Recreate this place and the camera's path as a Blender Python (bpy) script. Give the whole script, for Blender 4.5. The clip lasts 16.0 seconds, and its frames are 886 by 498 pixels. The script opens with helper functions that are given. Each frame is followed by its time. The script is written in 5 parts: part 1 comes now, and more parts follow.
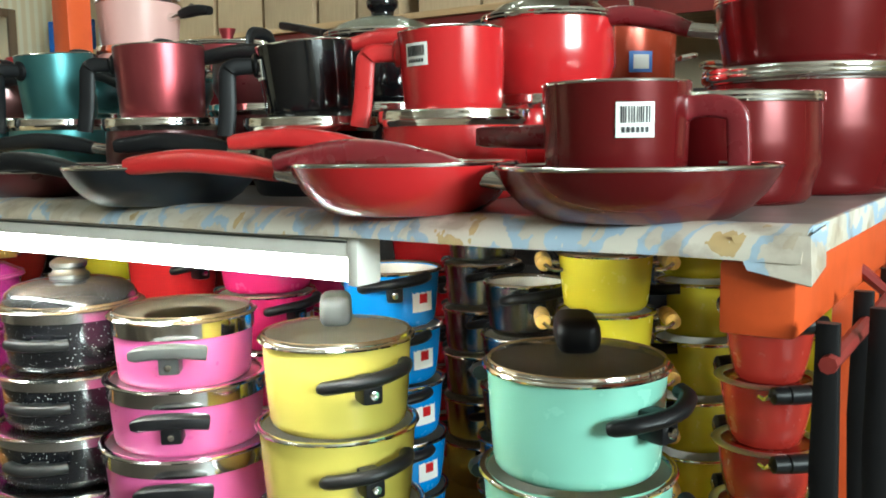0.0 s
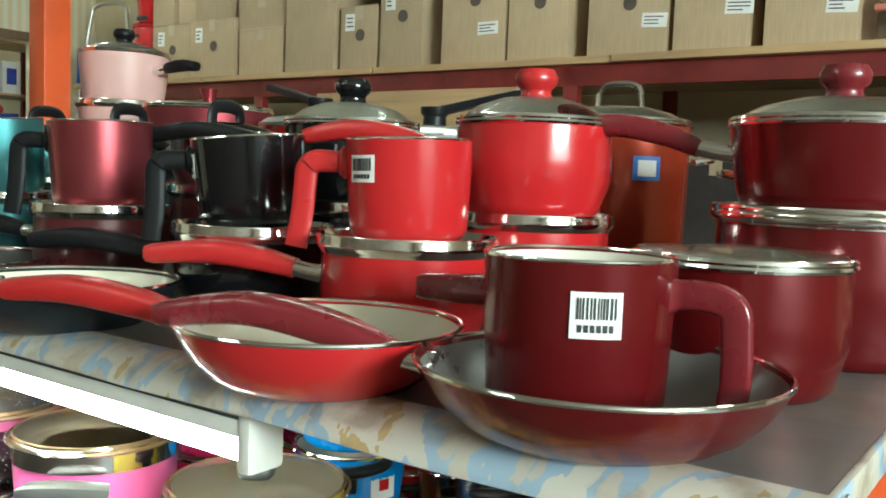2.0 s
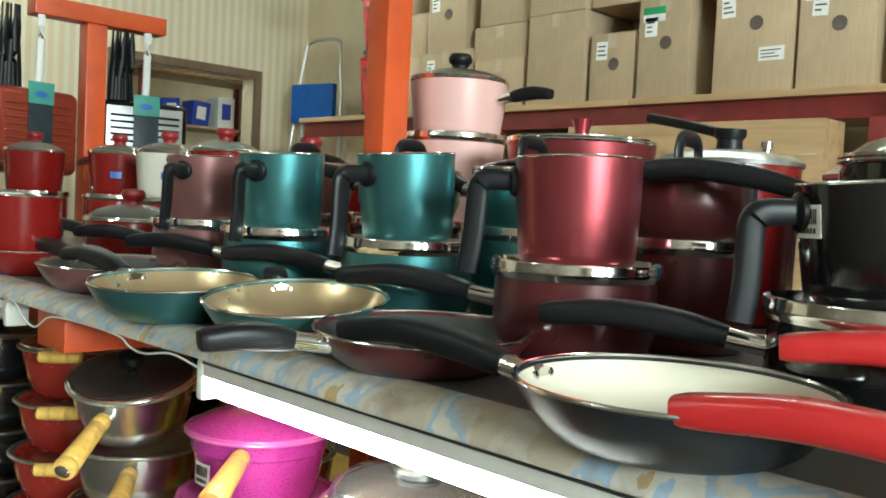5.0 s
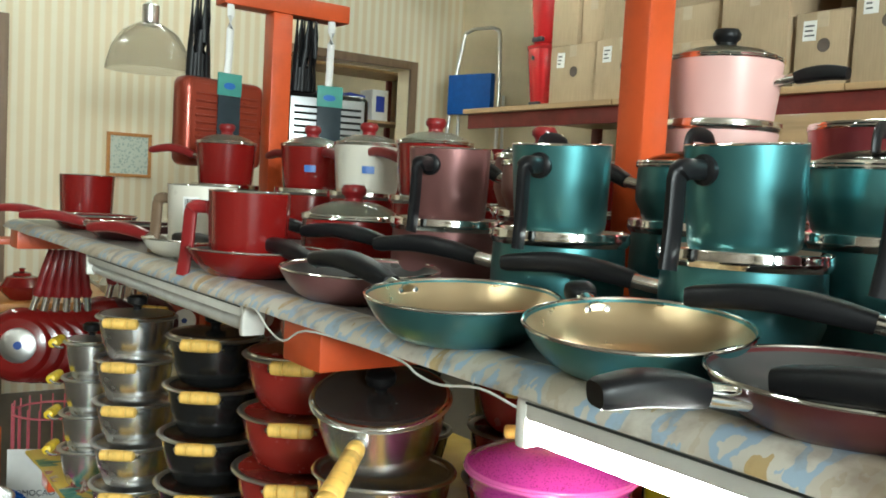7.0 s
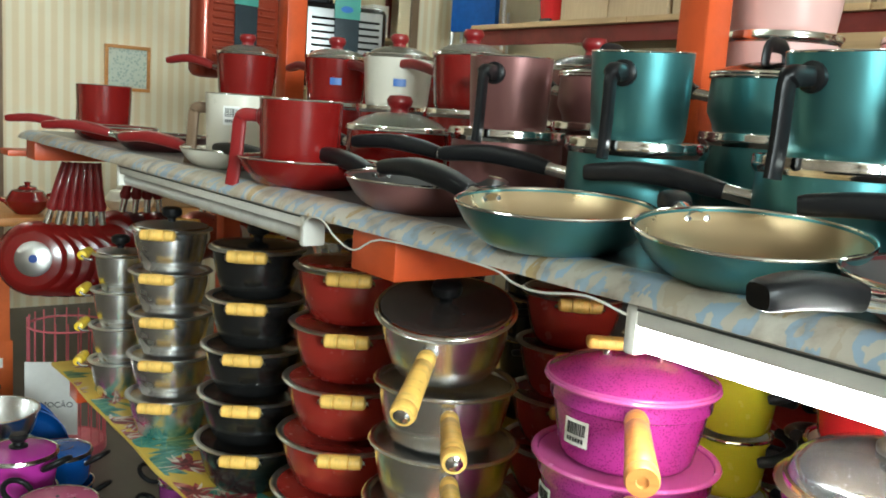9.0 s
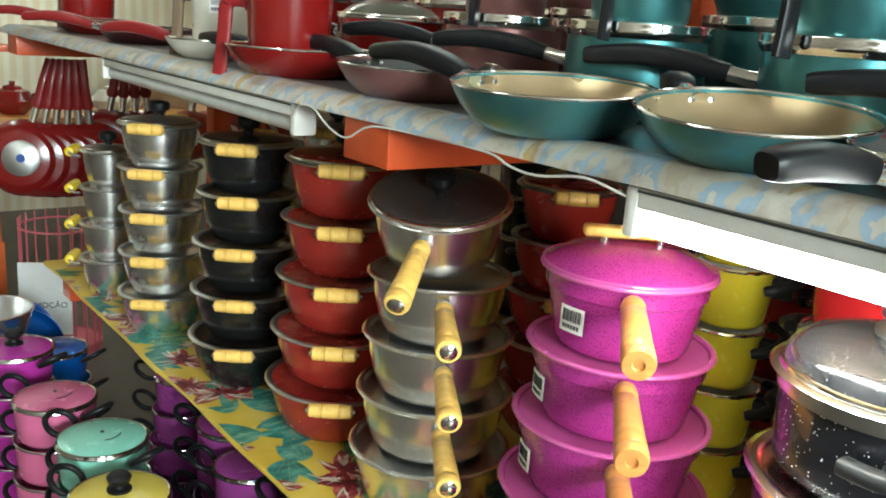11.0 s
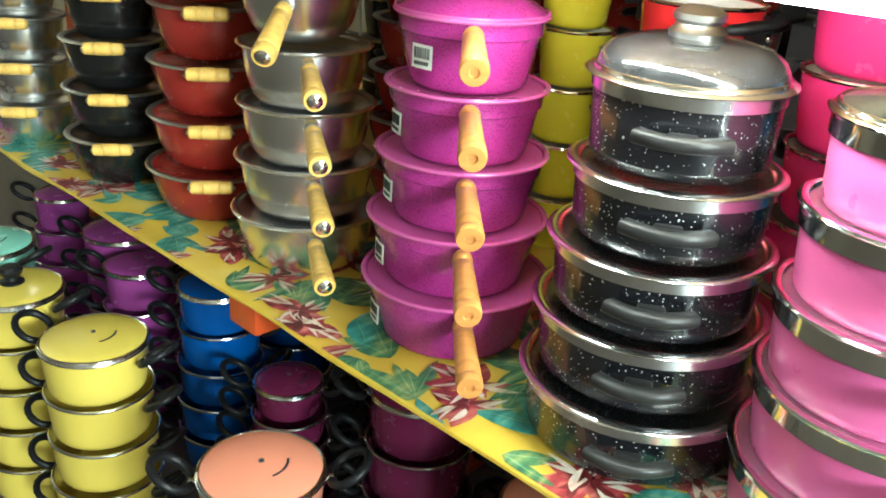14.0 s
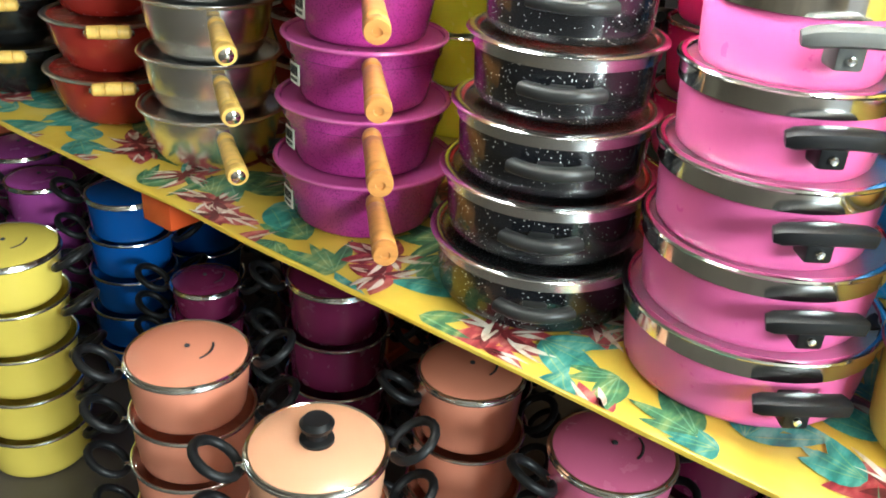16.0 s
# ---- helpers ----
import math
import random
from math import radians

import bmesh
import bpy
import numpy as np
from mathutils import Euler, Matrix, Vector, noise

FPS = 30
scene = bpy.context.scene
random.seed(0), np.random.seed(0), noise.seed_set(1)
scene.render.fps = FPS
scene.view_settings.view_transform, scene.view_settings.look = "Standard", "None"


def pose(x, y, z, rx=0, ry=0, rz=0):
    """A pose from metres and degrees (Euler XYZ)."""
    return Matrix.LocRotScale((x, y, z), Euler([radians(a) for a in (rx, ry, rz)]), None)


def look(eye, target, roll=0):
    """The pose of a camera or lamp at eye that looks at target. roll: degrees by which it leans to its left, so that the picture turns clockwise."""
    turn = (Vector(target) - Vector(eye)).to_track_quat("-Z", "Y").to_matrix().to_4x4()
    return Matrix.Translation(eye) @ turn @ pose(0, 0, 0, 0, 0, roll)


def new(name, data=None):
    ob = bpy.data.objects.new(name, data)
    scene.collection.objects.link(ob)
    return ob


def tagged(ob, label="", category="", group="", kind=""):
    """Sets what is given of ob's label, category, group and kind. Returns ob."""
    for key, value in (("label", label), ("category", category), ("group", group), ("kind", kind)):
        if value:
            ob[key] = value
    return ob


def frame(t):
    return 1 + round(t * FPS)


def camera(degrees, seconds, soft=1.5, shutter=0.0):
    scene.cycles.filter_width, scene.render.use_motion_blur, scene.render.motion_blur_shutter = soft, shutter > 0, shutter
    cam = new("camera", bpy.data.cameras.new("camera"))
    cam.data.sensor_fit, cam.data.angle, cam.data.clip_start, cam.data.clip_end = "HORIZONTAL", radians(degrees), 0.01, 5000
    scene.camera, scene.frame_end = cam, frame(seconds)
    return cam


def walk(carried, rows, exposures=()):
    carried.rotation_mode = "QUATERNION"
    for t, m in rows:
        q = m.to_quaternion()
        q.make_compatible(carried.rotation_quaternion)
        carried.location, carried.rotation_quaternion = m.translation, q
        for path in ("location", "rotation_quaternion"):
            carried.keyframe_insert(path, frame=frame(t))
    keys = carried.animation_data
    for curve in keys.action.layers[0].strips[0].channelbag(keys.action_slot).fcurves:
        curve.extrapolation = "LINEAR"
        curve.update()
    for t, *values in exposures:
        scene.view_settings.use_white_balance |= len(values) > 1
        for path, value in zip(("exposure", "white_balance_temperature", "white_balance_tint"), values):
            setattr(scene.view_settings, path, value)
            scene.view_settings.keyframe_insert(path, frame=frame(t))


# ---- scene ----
cam = camera(52.97, 16.0, soft=1.8)
# seconds, x, y, z, yaw, pitch, roll
ROWS = [
    (0.0, 0.0001, 0.0000, 1.2201, 33.62, -6.73, 0.90),
    (0.5, 0.0052, 0.0099, 1.2414, 33.49, -4.47, 0.20),
    (1.0, -0.0021, 0.0240, 1.2785, 33.91, -2.75, -1.23),
    (1.5, -0.0202, 0.1039, 1.3015, 35.53, -3.79, -2.48),
    (2.0, -0.0365, 0.1930, 1.3108, 35.83, -4.52, -2.16),
    (2.5, -0.0742, 0.2119, 1.3126, 38.36, -4.51, -2.40),
    (3.0, -0.1558, 0.2077, 1.3128, 40.40, -4.76, -1.96),
    (3.5, -0.2539, 0.1841, 1.3137, 41.46, -4.56, -1.35),
    (4.0, -0.3401, 0.1386, 1.3027, 41.97, -3.86, -1.37),
    (4.5, -0.4117, 0.1260, 1.3033, 42.80, -3.13, -2.46),
    (5.0, -0.5217, 0.1408, 1.3118, 45.64, -2.76, -2.85),
    (7.5, -0.8375, 0.0765, 1.3109, 54.50, -4.21, -3.07),
    (8.0, -0.8664, 0.0384, 1.3008, 54.23, -5.22, -3.12),
    (8.5, -0.8764, 0.0294, 1.2927, 53.57, -6.78, -3.67),
    (9.0, -0.8760, 0.0301, 1.2878, 53.07, -8.65, -3.83),
    (11.5, -0.8933, 0.0415, 1.2509, 52.67, -16.23, -4.04),
    (12.0, -0.8956, 0.0374, 1.2377, 52.48, -17.99, -4.09),
    (12.5, -0.8909, 0.0296, 1.2232, 51.78, -19.25, -3.72),
    (13.0, -0.8666, 0.0227, 1.2095, 50.51, -20.45, -2.71),
    (13.5, -0.8156, 0.0018, 1.1901, 47.75, -22.29, -3.27),
    (14.0, -0.7525, -0.0350, 1.1729, 44.70, -23.39, -3.46),
    (14.5, -0.6910, -0.0795, 1.1789, 44.13, -21.97, -4.86),
    (15.0, -0.6679, -0.1195, 1.1647, 44.55, -20.20, -6.47),
    (15.5, -0.6509, -0.1372, 1.1523, 42.68, -21.46, -5.07),
    (16.0, -0.7040, -0.0966, 1.1374, 37.97, -27.64, -3.46),
]
EXPOSURES = [(0.0, -0.1, 5950, -4), (2.5, -0.27, 6000, -8), (4.0, -0.12, 6000, -6), (7.5, 0.08, 6100, 0), (9.0, 0.12, 6050, 0), (12.5, 0.38, 5850, -4), (14.0, 0.44, 5850, -7), (15.5, 0.35, 5900, -5), (16.0, 0.22, 5900, 0)]
walk(cam, [(t, pose(x, y, z, 90 + pitch, roll, yaw)) for t, x, y, z, yaw, pitch, roll in ROWS], EXPOSURES)

# ---- world, sun, large lights ----
world = bpy.data.worlds.new("world")
scene.world = world
world.use_nodes = True
wn = world.node_tree
sky = wn.nodes.new("ShaderNodeTexSky")
sky.sky_type, sky.sun_disc = "NISHITA", False
sky.sun_elevation, sky.sun_rotation = radians(63), radians(90)
wn.links.new(sky.outputs[0], wn.nodes["Background"].inputs[0])
wn.nodes["Background"].inputs[1].default_value = 0.1


def lamp(name, kind, m, energy, color=(1, 1, 1), size=1.0, size_y=None):
    data = bpy.data.lights.new(name, kind)
    data.energy, data.color = energy, color
    if kind == "AREA":
        data.size = size
        if size_y:
            data.shape, data.size_y = "RECTANGLE", size_y
    ob = new(name, data)
    ob.matrix_world = m
    return ob


sun = lamp("sun", "SUN", look((4, 0, 8), (0, 0, 0)), 3.0, (1, 0.95, 0.88))
sun.data.angle = radians(0.5)
# daylight through the open shop front
lamp("shopfront_daylight", "AREA", look((3.9, -0.75, 2.25), (-4, -0.3, 1.1)), 440, (0.95, 1.0, 0.99), 2.1, 0.95)

# ---- materials ----
def nodes_of(name):
    m = bpy.data.materials.new(name)
    m.use_nodes = True
    nt = m.node_tree
    return m, nt, nt.nodes["Principled BSDF"]


def bump(nt, bsdf, scale, strength, dist=0.002, kind="ShaderNodeTexNoise"):
    tc = nt.nodes.new("ShaderNodeTexCoord")
    tx = nt.nodes.new(kind)
    tx.inputs["Scale"].default_value = scale
    b = nt.nodes.new("ShaderNodeBump")
    b.inputs["Strength"].default_value, b.inputs["Distance"].default_value = strength, dist
    nt.links.new(tc.outputs["Object"], tx.inputs["Vector"])
    nt.links.new(tx.outputs[0], b.inputs["Height"])
    nt.links.new(b.outputs[0], bsdf.inputs["Normal"])


def ramp_node(nt, source, stops, constant=False):
    r = nt.nodes.new("ShaderNodeValToRGB")
    if constant:
        r.color_ramp.interpolation = "CONSTANT"
    el = r.color_ramp.elements
    while len(el) < len(stops):
        el.new(0.5)
    for e, (p, c) in zip(el, stops):
        e.position, e.color = p, (*c, 1)
    nt.links.new(source, r.inputs[0])
    return r.outputs[0]


def noise_node(nt, scale, detail=4.0, stretch=(1, 1, 1), coords="Object", rough=0.5):
    tc = nt.nodes.new("ShaderNodeTexCoord")
    mp = nt.nodes.new("ShaderNodeMapping")
    mp.inputs["Scale"].default_value = stretch
    tx = nt.nodes.new("ShaderNodeTexNoise")
    tx.inputs["Scale"].default_value, tx.inputs["Detail"].default_value = scale, detail
    tx.inputs["Roughness"].default_value = rough
    nt.links.new(tc.outputs[coords], mp.inputs[0])
    nt.links.new(mp.outputs[0], tx.inputs["Vector"])
    return tx.outputs[0]


def mix_node(nt, fac, a, b):
    x = nt.nodes.new("ShaderNodeMix")
    x.data_type = "RGBA"
    for socket, v in ((x.inputs[0], fac), (x.inputs[6], a), (x.inputs[7], b)):
        if hasattr(v, "links"):
            nt.links.new(v, socket)
        elif isinstance(v, tuple):
            socket.default_value = (*v, 1)
        else:
            socket.default_value = v
    return x.outputs[2]


MATS = {}


def enamel(color, rough=0.22, metal=0.0, coat=0.3, key=None):
    """Glossy coated cookware: slight colour drift, faint dust in the gloss."""
    k = ("enamel", color, rough, metal)
    if k not in MATS:
        m, nt, b = nodes_of(key or "enamel")
        n = noise_node(nt, 6.0, 3.0)
        dark = tuple(c * 0.92 for c in color)
        nt.links.new(ramp_node(nt, n, [(0.1, dark), (0.9, color)]), b.inputs["Base Color"])
        n2 = noise_node(nt, 40.0, 5.0)
        r = nt.nodes.new("ShaderNodeMapRange")
        r.inputs[1].default_value, r.inputs[2].default_value = 0.3, 0.8
        r.inputs[3].default_value, r.inputs[4].default_value = rough * 0.9, rough * 1.12
        nt.links.new(n2, r.inputs[0])
        nt.links.new(r.outputs[0], b.inputs["Roughness"])
        b.inputs["Metallic"].default_value = metal
        b.inputs["Coat Weight"].default_value = coat
        b.inputs["Coat Roughness"].default_value = 0.08
        MATS[k] = m
    return MATS[k]


def speckled(color, dots, scale, size, rough=0.25):
    k = ("speckled", color, dots, scale)
    if k not in MATS:
        m, nt, b = nodes_of("speckled_enamel")
        tc = nt.nodes.new("ShaderNodeTexCoord")
        v = nt.nodes.new("ShaderNodeTexVoronoi")
        v.inputs["Scale"].default_value = scale
        v.inputs["Randomness"].default_value = 1.0
        nt.links.new(tc.outputs["Object"], v.inputs["Vector"])
        big = noise_node(nt, scale * 0.13, 2.0)
        add = nt.nodes.new("ShaderNodeMath")
        add.operation = "MULTIPLY_ADD"
        nt.links.new(big, add.inputs[0])
        add.inputs[1].default_value = -size * 1.2
        add.inputs[2].default_value = size * 1.5
        lt = nt.nodes.new("ShaderNodeMath")
        lt.operation = "LESS_THAN"
        nt.links.new(v.outputs["Distance"], lt.inputs[0])
        nt.links.new(add.outputs[0], lt.inputs[1])
        nt.links.new(mix_node(nt, lt.outputs[0], color, dots), b.inputs["Base Color"])
        b.inputs["Roughness"].default_value = rough
        b.inputs["Coat Weight"].default_value = 0.5
        MATS[k] = m
    return MATS[k]


def metal(color=(0.76, 0.77, 0.77), rough=0.2, key="steel", streak=True):
    k = ("metal", color, rough)
    if k not in MATS:
        m, nt, b = nodes_of(key)
        b.inputs["Metallic"].default_value = 1.0
        n = noise_node(nt, 9.0, 3.0)
        nt.links.new(ramp_node(nt, n, [(0.2, tuple(c * 0.93 for c in color)), (0.85, color)]), b.inputs["Base Color"])
        r = nt.nodes.new("ShaderNodeMapRange")
        r.inputs[3].default_value, r.inputs[4].default_value = rough * 0.88, rough * 1.15
        nt.links.new(n, r.inputs[0])
        nt.links.new(r.outputs[0], b.inputs["Roughness"])
        MATS[k] = m
    return MATS[k]


def plastic(color, rough=0.38, key="plastic"):
    k = ("plastic", color, rough)
    if k not in MATS:
        m, nt, b = nodes_of(key)
        n = noise_node(nt, 25.0, 4.0)
        nt.links.new(ramp_node(nt, n, [(0.3, tuple(c * 0.8 for c in color)), (0.75, color)]), b.inputs["Base Color"])
        b.inputs["Roughness"].default_value = rough
        b.inputs["Specular IOR Level"].default_value = 0.24
        bump(nt, b, 600.0, 0.08, 0.0006)
        MATS[k] = m
    return MATS[k]


def wood(color, key="wood", scale=60.0, stretch=(1, 1, 0.08), rough=0.4):
    k = ("wood", color, stretch)
    if k not in MATS:
        m, nt, b = nodes_of(key)
        n = noise_node(nt, scale, 6.0, stretch, rough=0.6)
        nt.links.new(ramp_node(nt, n, [(0.25, tuple(c * 0.6 for c in color)), (0.5, color), (0.8, tuple(min(1, c * 1.15) for c in color))]), b.inputs["Base Color"])
        b.inputs["Roughness"].default_value = rough
        b.inputs["Coat Weight"].default_value = 0.25
        bump(nt, b, 120.0, 0.12, 0.001)
        MATS[k] = m
    return MATS[k]


def paint(color, rough=0.5, key="paint", scale=8.0, wear=0.75):
    k = ("paint", color, key)
    if k not in MATS:
        m, nt, b = nodes_of(key)
        n = noise_node(nt, scale, 8.0, rough=0.65)
        nt.links.new(ramp_node(nt, n, [(0.3, tuple(c * wear for c in color)), (0.55, color), (0.8, tuple(min(1, c * 1.08) for c in color))]), b.inputs["Base Color"])
        b.inputs["Roughness"].default_value = rough
        bump(nt, b, 90.0, 0.12, 0.001)
        MATS[k] = m
    return MATS[k]


def cardboard(color=(0.48, 0.36, 0.225)):
    k = ("card", color)
    if k not in MATS:
        m, nt, b = nodes_of("cardboard")
        n = noise_node(nt, 5.0, 6.0)
        base = ramp_node(nt, n, [(0.3, tuple(c * 0.85 for c in color)), (0.7, color)])
        fl = noise_node(nt, 180.0, 2.0, (1, 1, 0.05))
        inf = nt.nodes.new("ShaderNodeObjectInfo")
        hs = nt.nodes.new("ShaderNodeHueSaturation")
        mr = nt.nodes.new("ShaderNodeMapRange")
        mr.inputs[3].default_value, mr.inputs[4].default_value = 0.82, 1.12
        nt.links.new(inf.outputs["Random"], mr.inputs[0])
        nt.links.new(mr.outputs[0], hs.inputs["Value"])
        nt.links.new(mix_node(nt, 0.12, base, ramp_node(nt, fl, [(0.4, (0.2, 0.13, 0.07)), (0.6, color)])), hs.inputs["Color"])
        nt.links.new(hs.outputs[0], b.inputs["Base Color"])
        b.inputs["Roughness"].default_value = 0.8
        bump(nt, b, 140.0, 0.15, 0.001)
        MATS[k] = m
    return MATS[k]


def glass_mat(tint=(0.93, 0.95, 0.95), rough=0.03):
    k = ("glass", tint)
    if k not in MATS:
        m, nt, b = nodes_of("glass")
        b.inputs["Base Color"].default_value = (*tint, 1)
        b.inputs["Transmission Weight"].default_value = 1.0
        b.inputs["Roughness"].default_value = rough
        b.inputs["IOR"].default_value = 1.2
        MATS[k] = m
    return MATS[k]


def emitter(color, strength):
    m, nt, b = nodes_of("lamp_glow")
    b.inputs["Base Color"].default_value = (0.9, 0.9, 0.9, 1)
    b.inputs["Emission Color"].default_value = (*color, 1)
    b.inputs["Emission Strength"].default_value = strength
    return m


def cloth_ground():
    """Yellow oilcloth with faint creases."""
    m, nt, b = nodes_of("yellow_oilcloth")
    c = ramp_node(nt, noise_node(nt, 9.0, 4.0), [(0.3, (0.56, 0.36, 0.035)), (0.55, (0.68, 0.47, 0.06)), (0.75, (0.74, 0.56, 0.14))])
    nt.links.new(c, b.inputs["Base Color"])
    b.inputs["Roughness"].default_value = 0.4
    b.inputs["Coat Weight"].default_value = 0.15
    bump(nt, b, 16.0, 0.25, 0.006)
    return m


def print_ink(name, dark, light, pale):
    m, nt, b = nodes_of(name)
    c = ramp_node(nt, noise_node(nt, 70.0, 4.0, (1, 0.35, 1)), [(0.35, dark), (0.5, light), (0.68, pale)])
    nt.links.new(c, b.inputs["Base Color"])
    b.inputs["Roughness"].default_value = 0.42
    return m


def cover_print():
    """Worn plastic cover of the upper shelf: grey-beige with pale blue and ochre blocks."""
    m, nt, b = nodes_of("printed_shelf_cover")
    n1 = noise_node(nt, 21.0, 4.0, (1.0, 0.4, 0.6))
    c = ramp_node(nt, n1, [(0.0, (0.50, 0.43, 0.33)), (0.42, (0.55, 0.50, 0.42)), (0.5, (0.36, 0.47, 0.58)), (0.56, (0.62, 0.58, 0.50)), (0.66, (0.50, 0.36, 0.17)), (0.72, (0.58, 0.54, 0.47))], True)
    n2 = noise_node(nt, 26.0, 5.0)
    c = mix_node(nt, ramp_node(nt, n2, [(0.52, (0, 0, 0)), (0.66, (0.55, 0.55, 0.55))]), c, (0.22, 0.15, 0.10))
    nt.links.new(c, b.inputs["Base Color"])
    b.inputs["Roughness"].default_value = 0.35
    bump(nt, b, 30.0, 0.2, 0.003)
    return m


def cover_top():
    """Dull grey-brown plastic sheet with faint wood print."""
    m, nt, b = nodes_of("worn_shelf_sheet")
    c = ramp_node(nt, noise_node(nt, 5.0, 5.0, (0.5, 2.0, 1)), [(0.3, (0.115, 0.10, 0.09)), (0.5, (0.15, 0.145, 0.14)), (0.7, (0.20, 0.17, 0.13))])
    c = mix_node(nt, ramp_node(nt, noise_node(nt, 22.0, 6.0), [(0.5, (0, 0, 0)), (0.7, (0.5, 0.5, 0.5))]), c, (0.12, 0.08, 0.05))
    nt.links.new(c, b.inputs["Base Color"])
    b.inputs["Roughness"].default_value = 0.36
    bump(nt, b, 14.0, 0.3, 0.004)
    return m


def wallpaper():
    m, nt, b = nodes_of("striped_wallpaper")
    tc = nt.nodes.new("ShaderNodeTexCoord")
    w = nt.nodes.new("ShaderNodeTexWave")
    w.bands_direction = "Y"
    w.inputs["Scale"].default_value = 4.6
    w.inputs["Distortion"].default_value = 0.0
    nt.links.new(tc.outputs["Object"], w.inputs["Vector"])
    c = ramp_node(nt, w.outputs[1], [(0.3, (0.77, 0.65, 0.44)), (0.5, (0.80, 0.70, 0.50)), (0.75, (0.84, 0.78, 0.61))])
    c = mix_node(nt, ramp_node(nt, noise_node(nt, 1.5, 5.0), [(0.4, (0, 0, 0)), (0.8, (0.35, 0.35, 0.35))]), c, (0.55, 0.44, 0.28))
    nt.links.new(c, b.inputs["Base Color"])
    b.inputs["Roughness"].default_value = 0.75
    bump(nt, b, 200.0, 0.1, 0.0008)
    return m


BLACK = plastic((0.009, 0.009, 0.010), 0.4, "black_bakelite")
GREYP = plastic((0.075, 0.078, 0.075), 0.4, "grey_plastic")
STEEL = metal()
BRIGHT = metal((0.86, 0.85, 0.82), 0.1, "polished_steel")
ALU = metal((0.72, 0.72, 0.70), 0.3, "spun_aluminium")
GLASS = glass_mat()
SMOKE = glass_mat((0.55, 0.52, 0.50))
YWOOD = wood((0.80, 0.50, 0.12), "varnished_handle_wood", 90.0, (1, 0.1, 1))
LWOOD = wood((0.50, 0.215, 0.055), "turned_handle_wood", 90.0, (1, 0.1, 1))
PINE = wood((0.46, 0.30, 0.15), "shelf_board_wood", 25.0, (0.05, 1, 1), 0.6)
CREAM = enamel((0.78, 0.72, 0.58), 0.2, key="cream_ceramic")
GOLD = enamel((0.74, 0.56, 0.33), 0.3, 0.85, key="gold_nonstick")
DARKIN = enamel((0.06, 0.058, 0.055), 0.3, key="dark_nonstick")
LABEL = paint((0.82, 0.81, 0.78), 0.5, "paper_label", 20.0, 0.94)
INK = paint((0.03, 0.03, 0.035), 0.6, "print_ink")
ORANGE = paint((0.62, 0.09, 0.02), 0.35, "orange_paint", 6.0, 0.72)
FRAME_RED = paint((0.20, 0.022, 0.018), 0.45, "dark_red_paint", 6.0, 0.6)

# ---- mesh helpers ----
def smooth(me, angle=40):
    for p in me.polygons:
        p.use_smooth = True
    me.set_sharp_from_angle(angle=radians(angle))


def part(name, bm, material, parent=None, label="", m=None, flat=False):
    me = bpy.data.meshes.new(name)
    bmesh.ops.recalc_face_normals(bm, faces=bm.faces)
    bm.to_mesh(me)
    bm.free()
    me.materials.append(material)
    if not flat:
        smooth(me)
    ob = new(name, me)
    if parent:
        ob.parent = parent
    if m:
        ob.matrix_basis = m
    if label:
        ob["label"] = label
    return ob


def thing(name, label, category, m=None, group="", kind=""):
    ob = new(name)
    ob.empty_display_size = 0.05
    if m:
        ob.matrix_basis = m
    return tagged(ob, label, category, group, kind)


def lathe(profile, segs=44, bm=None, z=0.0):
    """Turned shape from (radius, height) pairs."""
    bm = bm or bmesh.new()
    rings = []
    for r, h in profile:
        if r < 1e-5:
            rings.append([bm.verts.new((0, 0, h + z))])
        else:
            rings.append([bm.verts.new((r * math.cos(2 * math.pi * k / segs), r * math.sin(2 * math.pi * k / segs), h + z)) for k in range(segs)])
    for a, b in zip(rings, rings[1:]):
        for k in range(segs):
            j = (k + 1) % segs
            if len(a) == 1 and len(b) == 1:
                break
            if len(a) == 1:
                bm.faces.new((a[0], b[k], b[j]))
            elif len(b) == 1:
                bm.faces.new((a[k], a[j], b[0]))
            else:
                bm.faces.new((a[k], a[j], b[j], b[k]))
    return bm


def sweep(points, sizes, segs=12, bm=None, up=(0, 0, 1), square=1.0):
    """Bar along points with an elliptic section (half width, half height); square < 1 makes it boxier."""
    bm = bm or bmesh.new()
    pts = [Vector(p) for p in points]
    rings = []
    for i, p in enumerate(pts):
        d = (pts[min(i + 1, len(pts) - 1)] - pts[max(i - 1, 0)]).normalized()
        s = d.cross(Vector(up))
        if s.length < 1e-4:
            s = d.cross(Vector((1, 0, 0)))
        s.normalize()
        u = s.cross(d).normalized()
        w, h = sizes[min(i, len(sizes) - 1)]
        ring = []
        for k in range(segs):
            a = 2 * math.pi * k / segs
            ca, sa = math.cos(a), math.sin(a)
            ca = math.copysign(abs(ca) ** square, ca)
            sa = math.copysign(abs(sa) ** square, sa)
            ring.append(bm.verts.new(p + s * w * ca + u * h * sa))
        rings.append(ring)
    for a, b in zip(rings, rings[1:]):
        for k in range(segs):
            j = (k + 1) % segs
            bm.faces.new((a[k], a[j], b[j], b[k]))
    bm.faces.new(rings[0][::-1])
    bm.faces.new(rings[-1])
    return bm


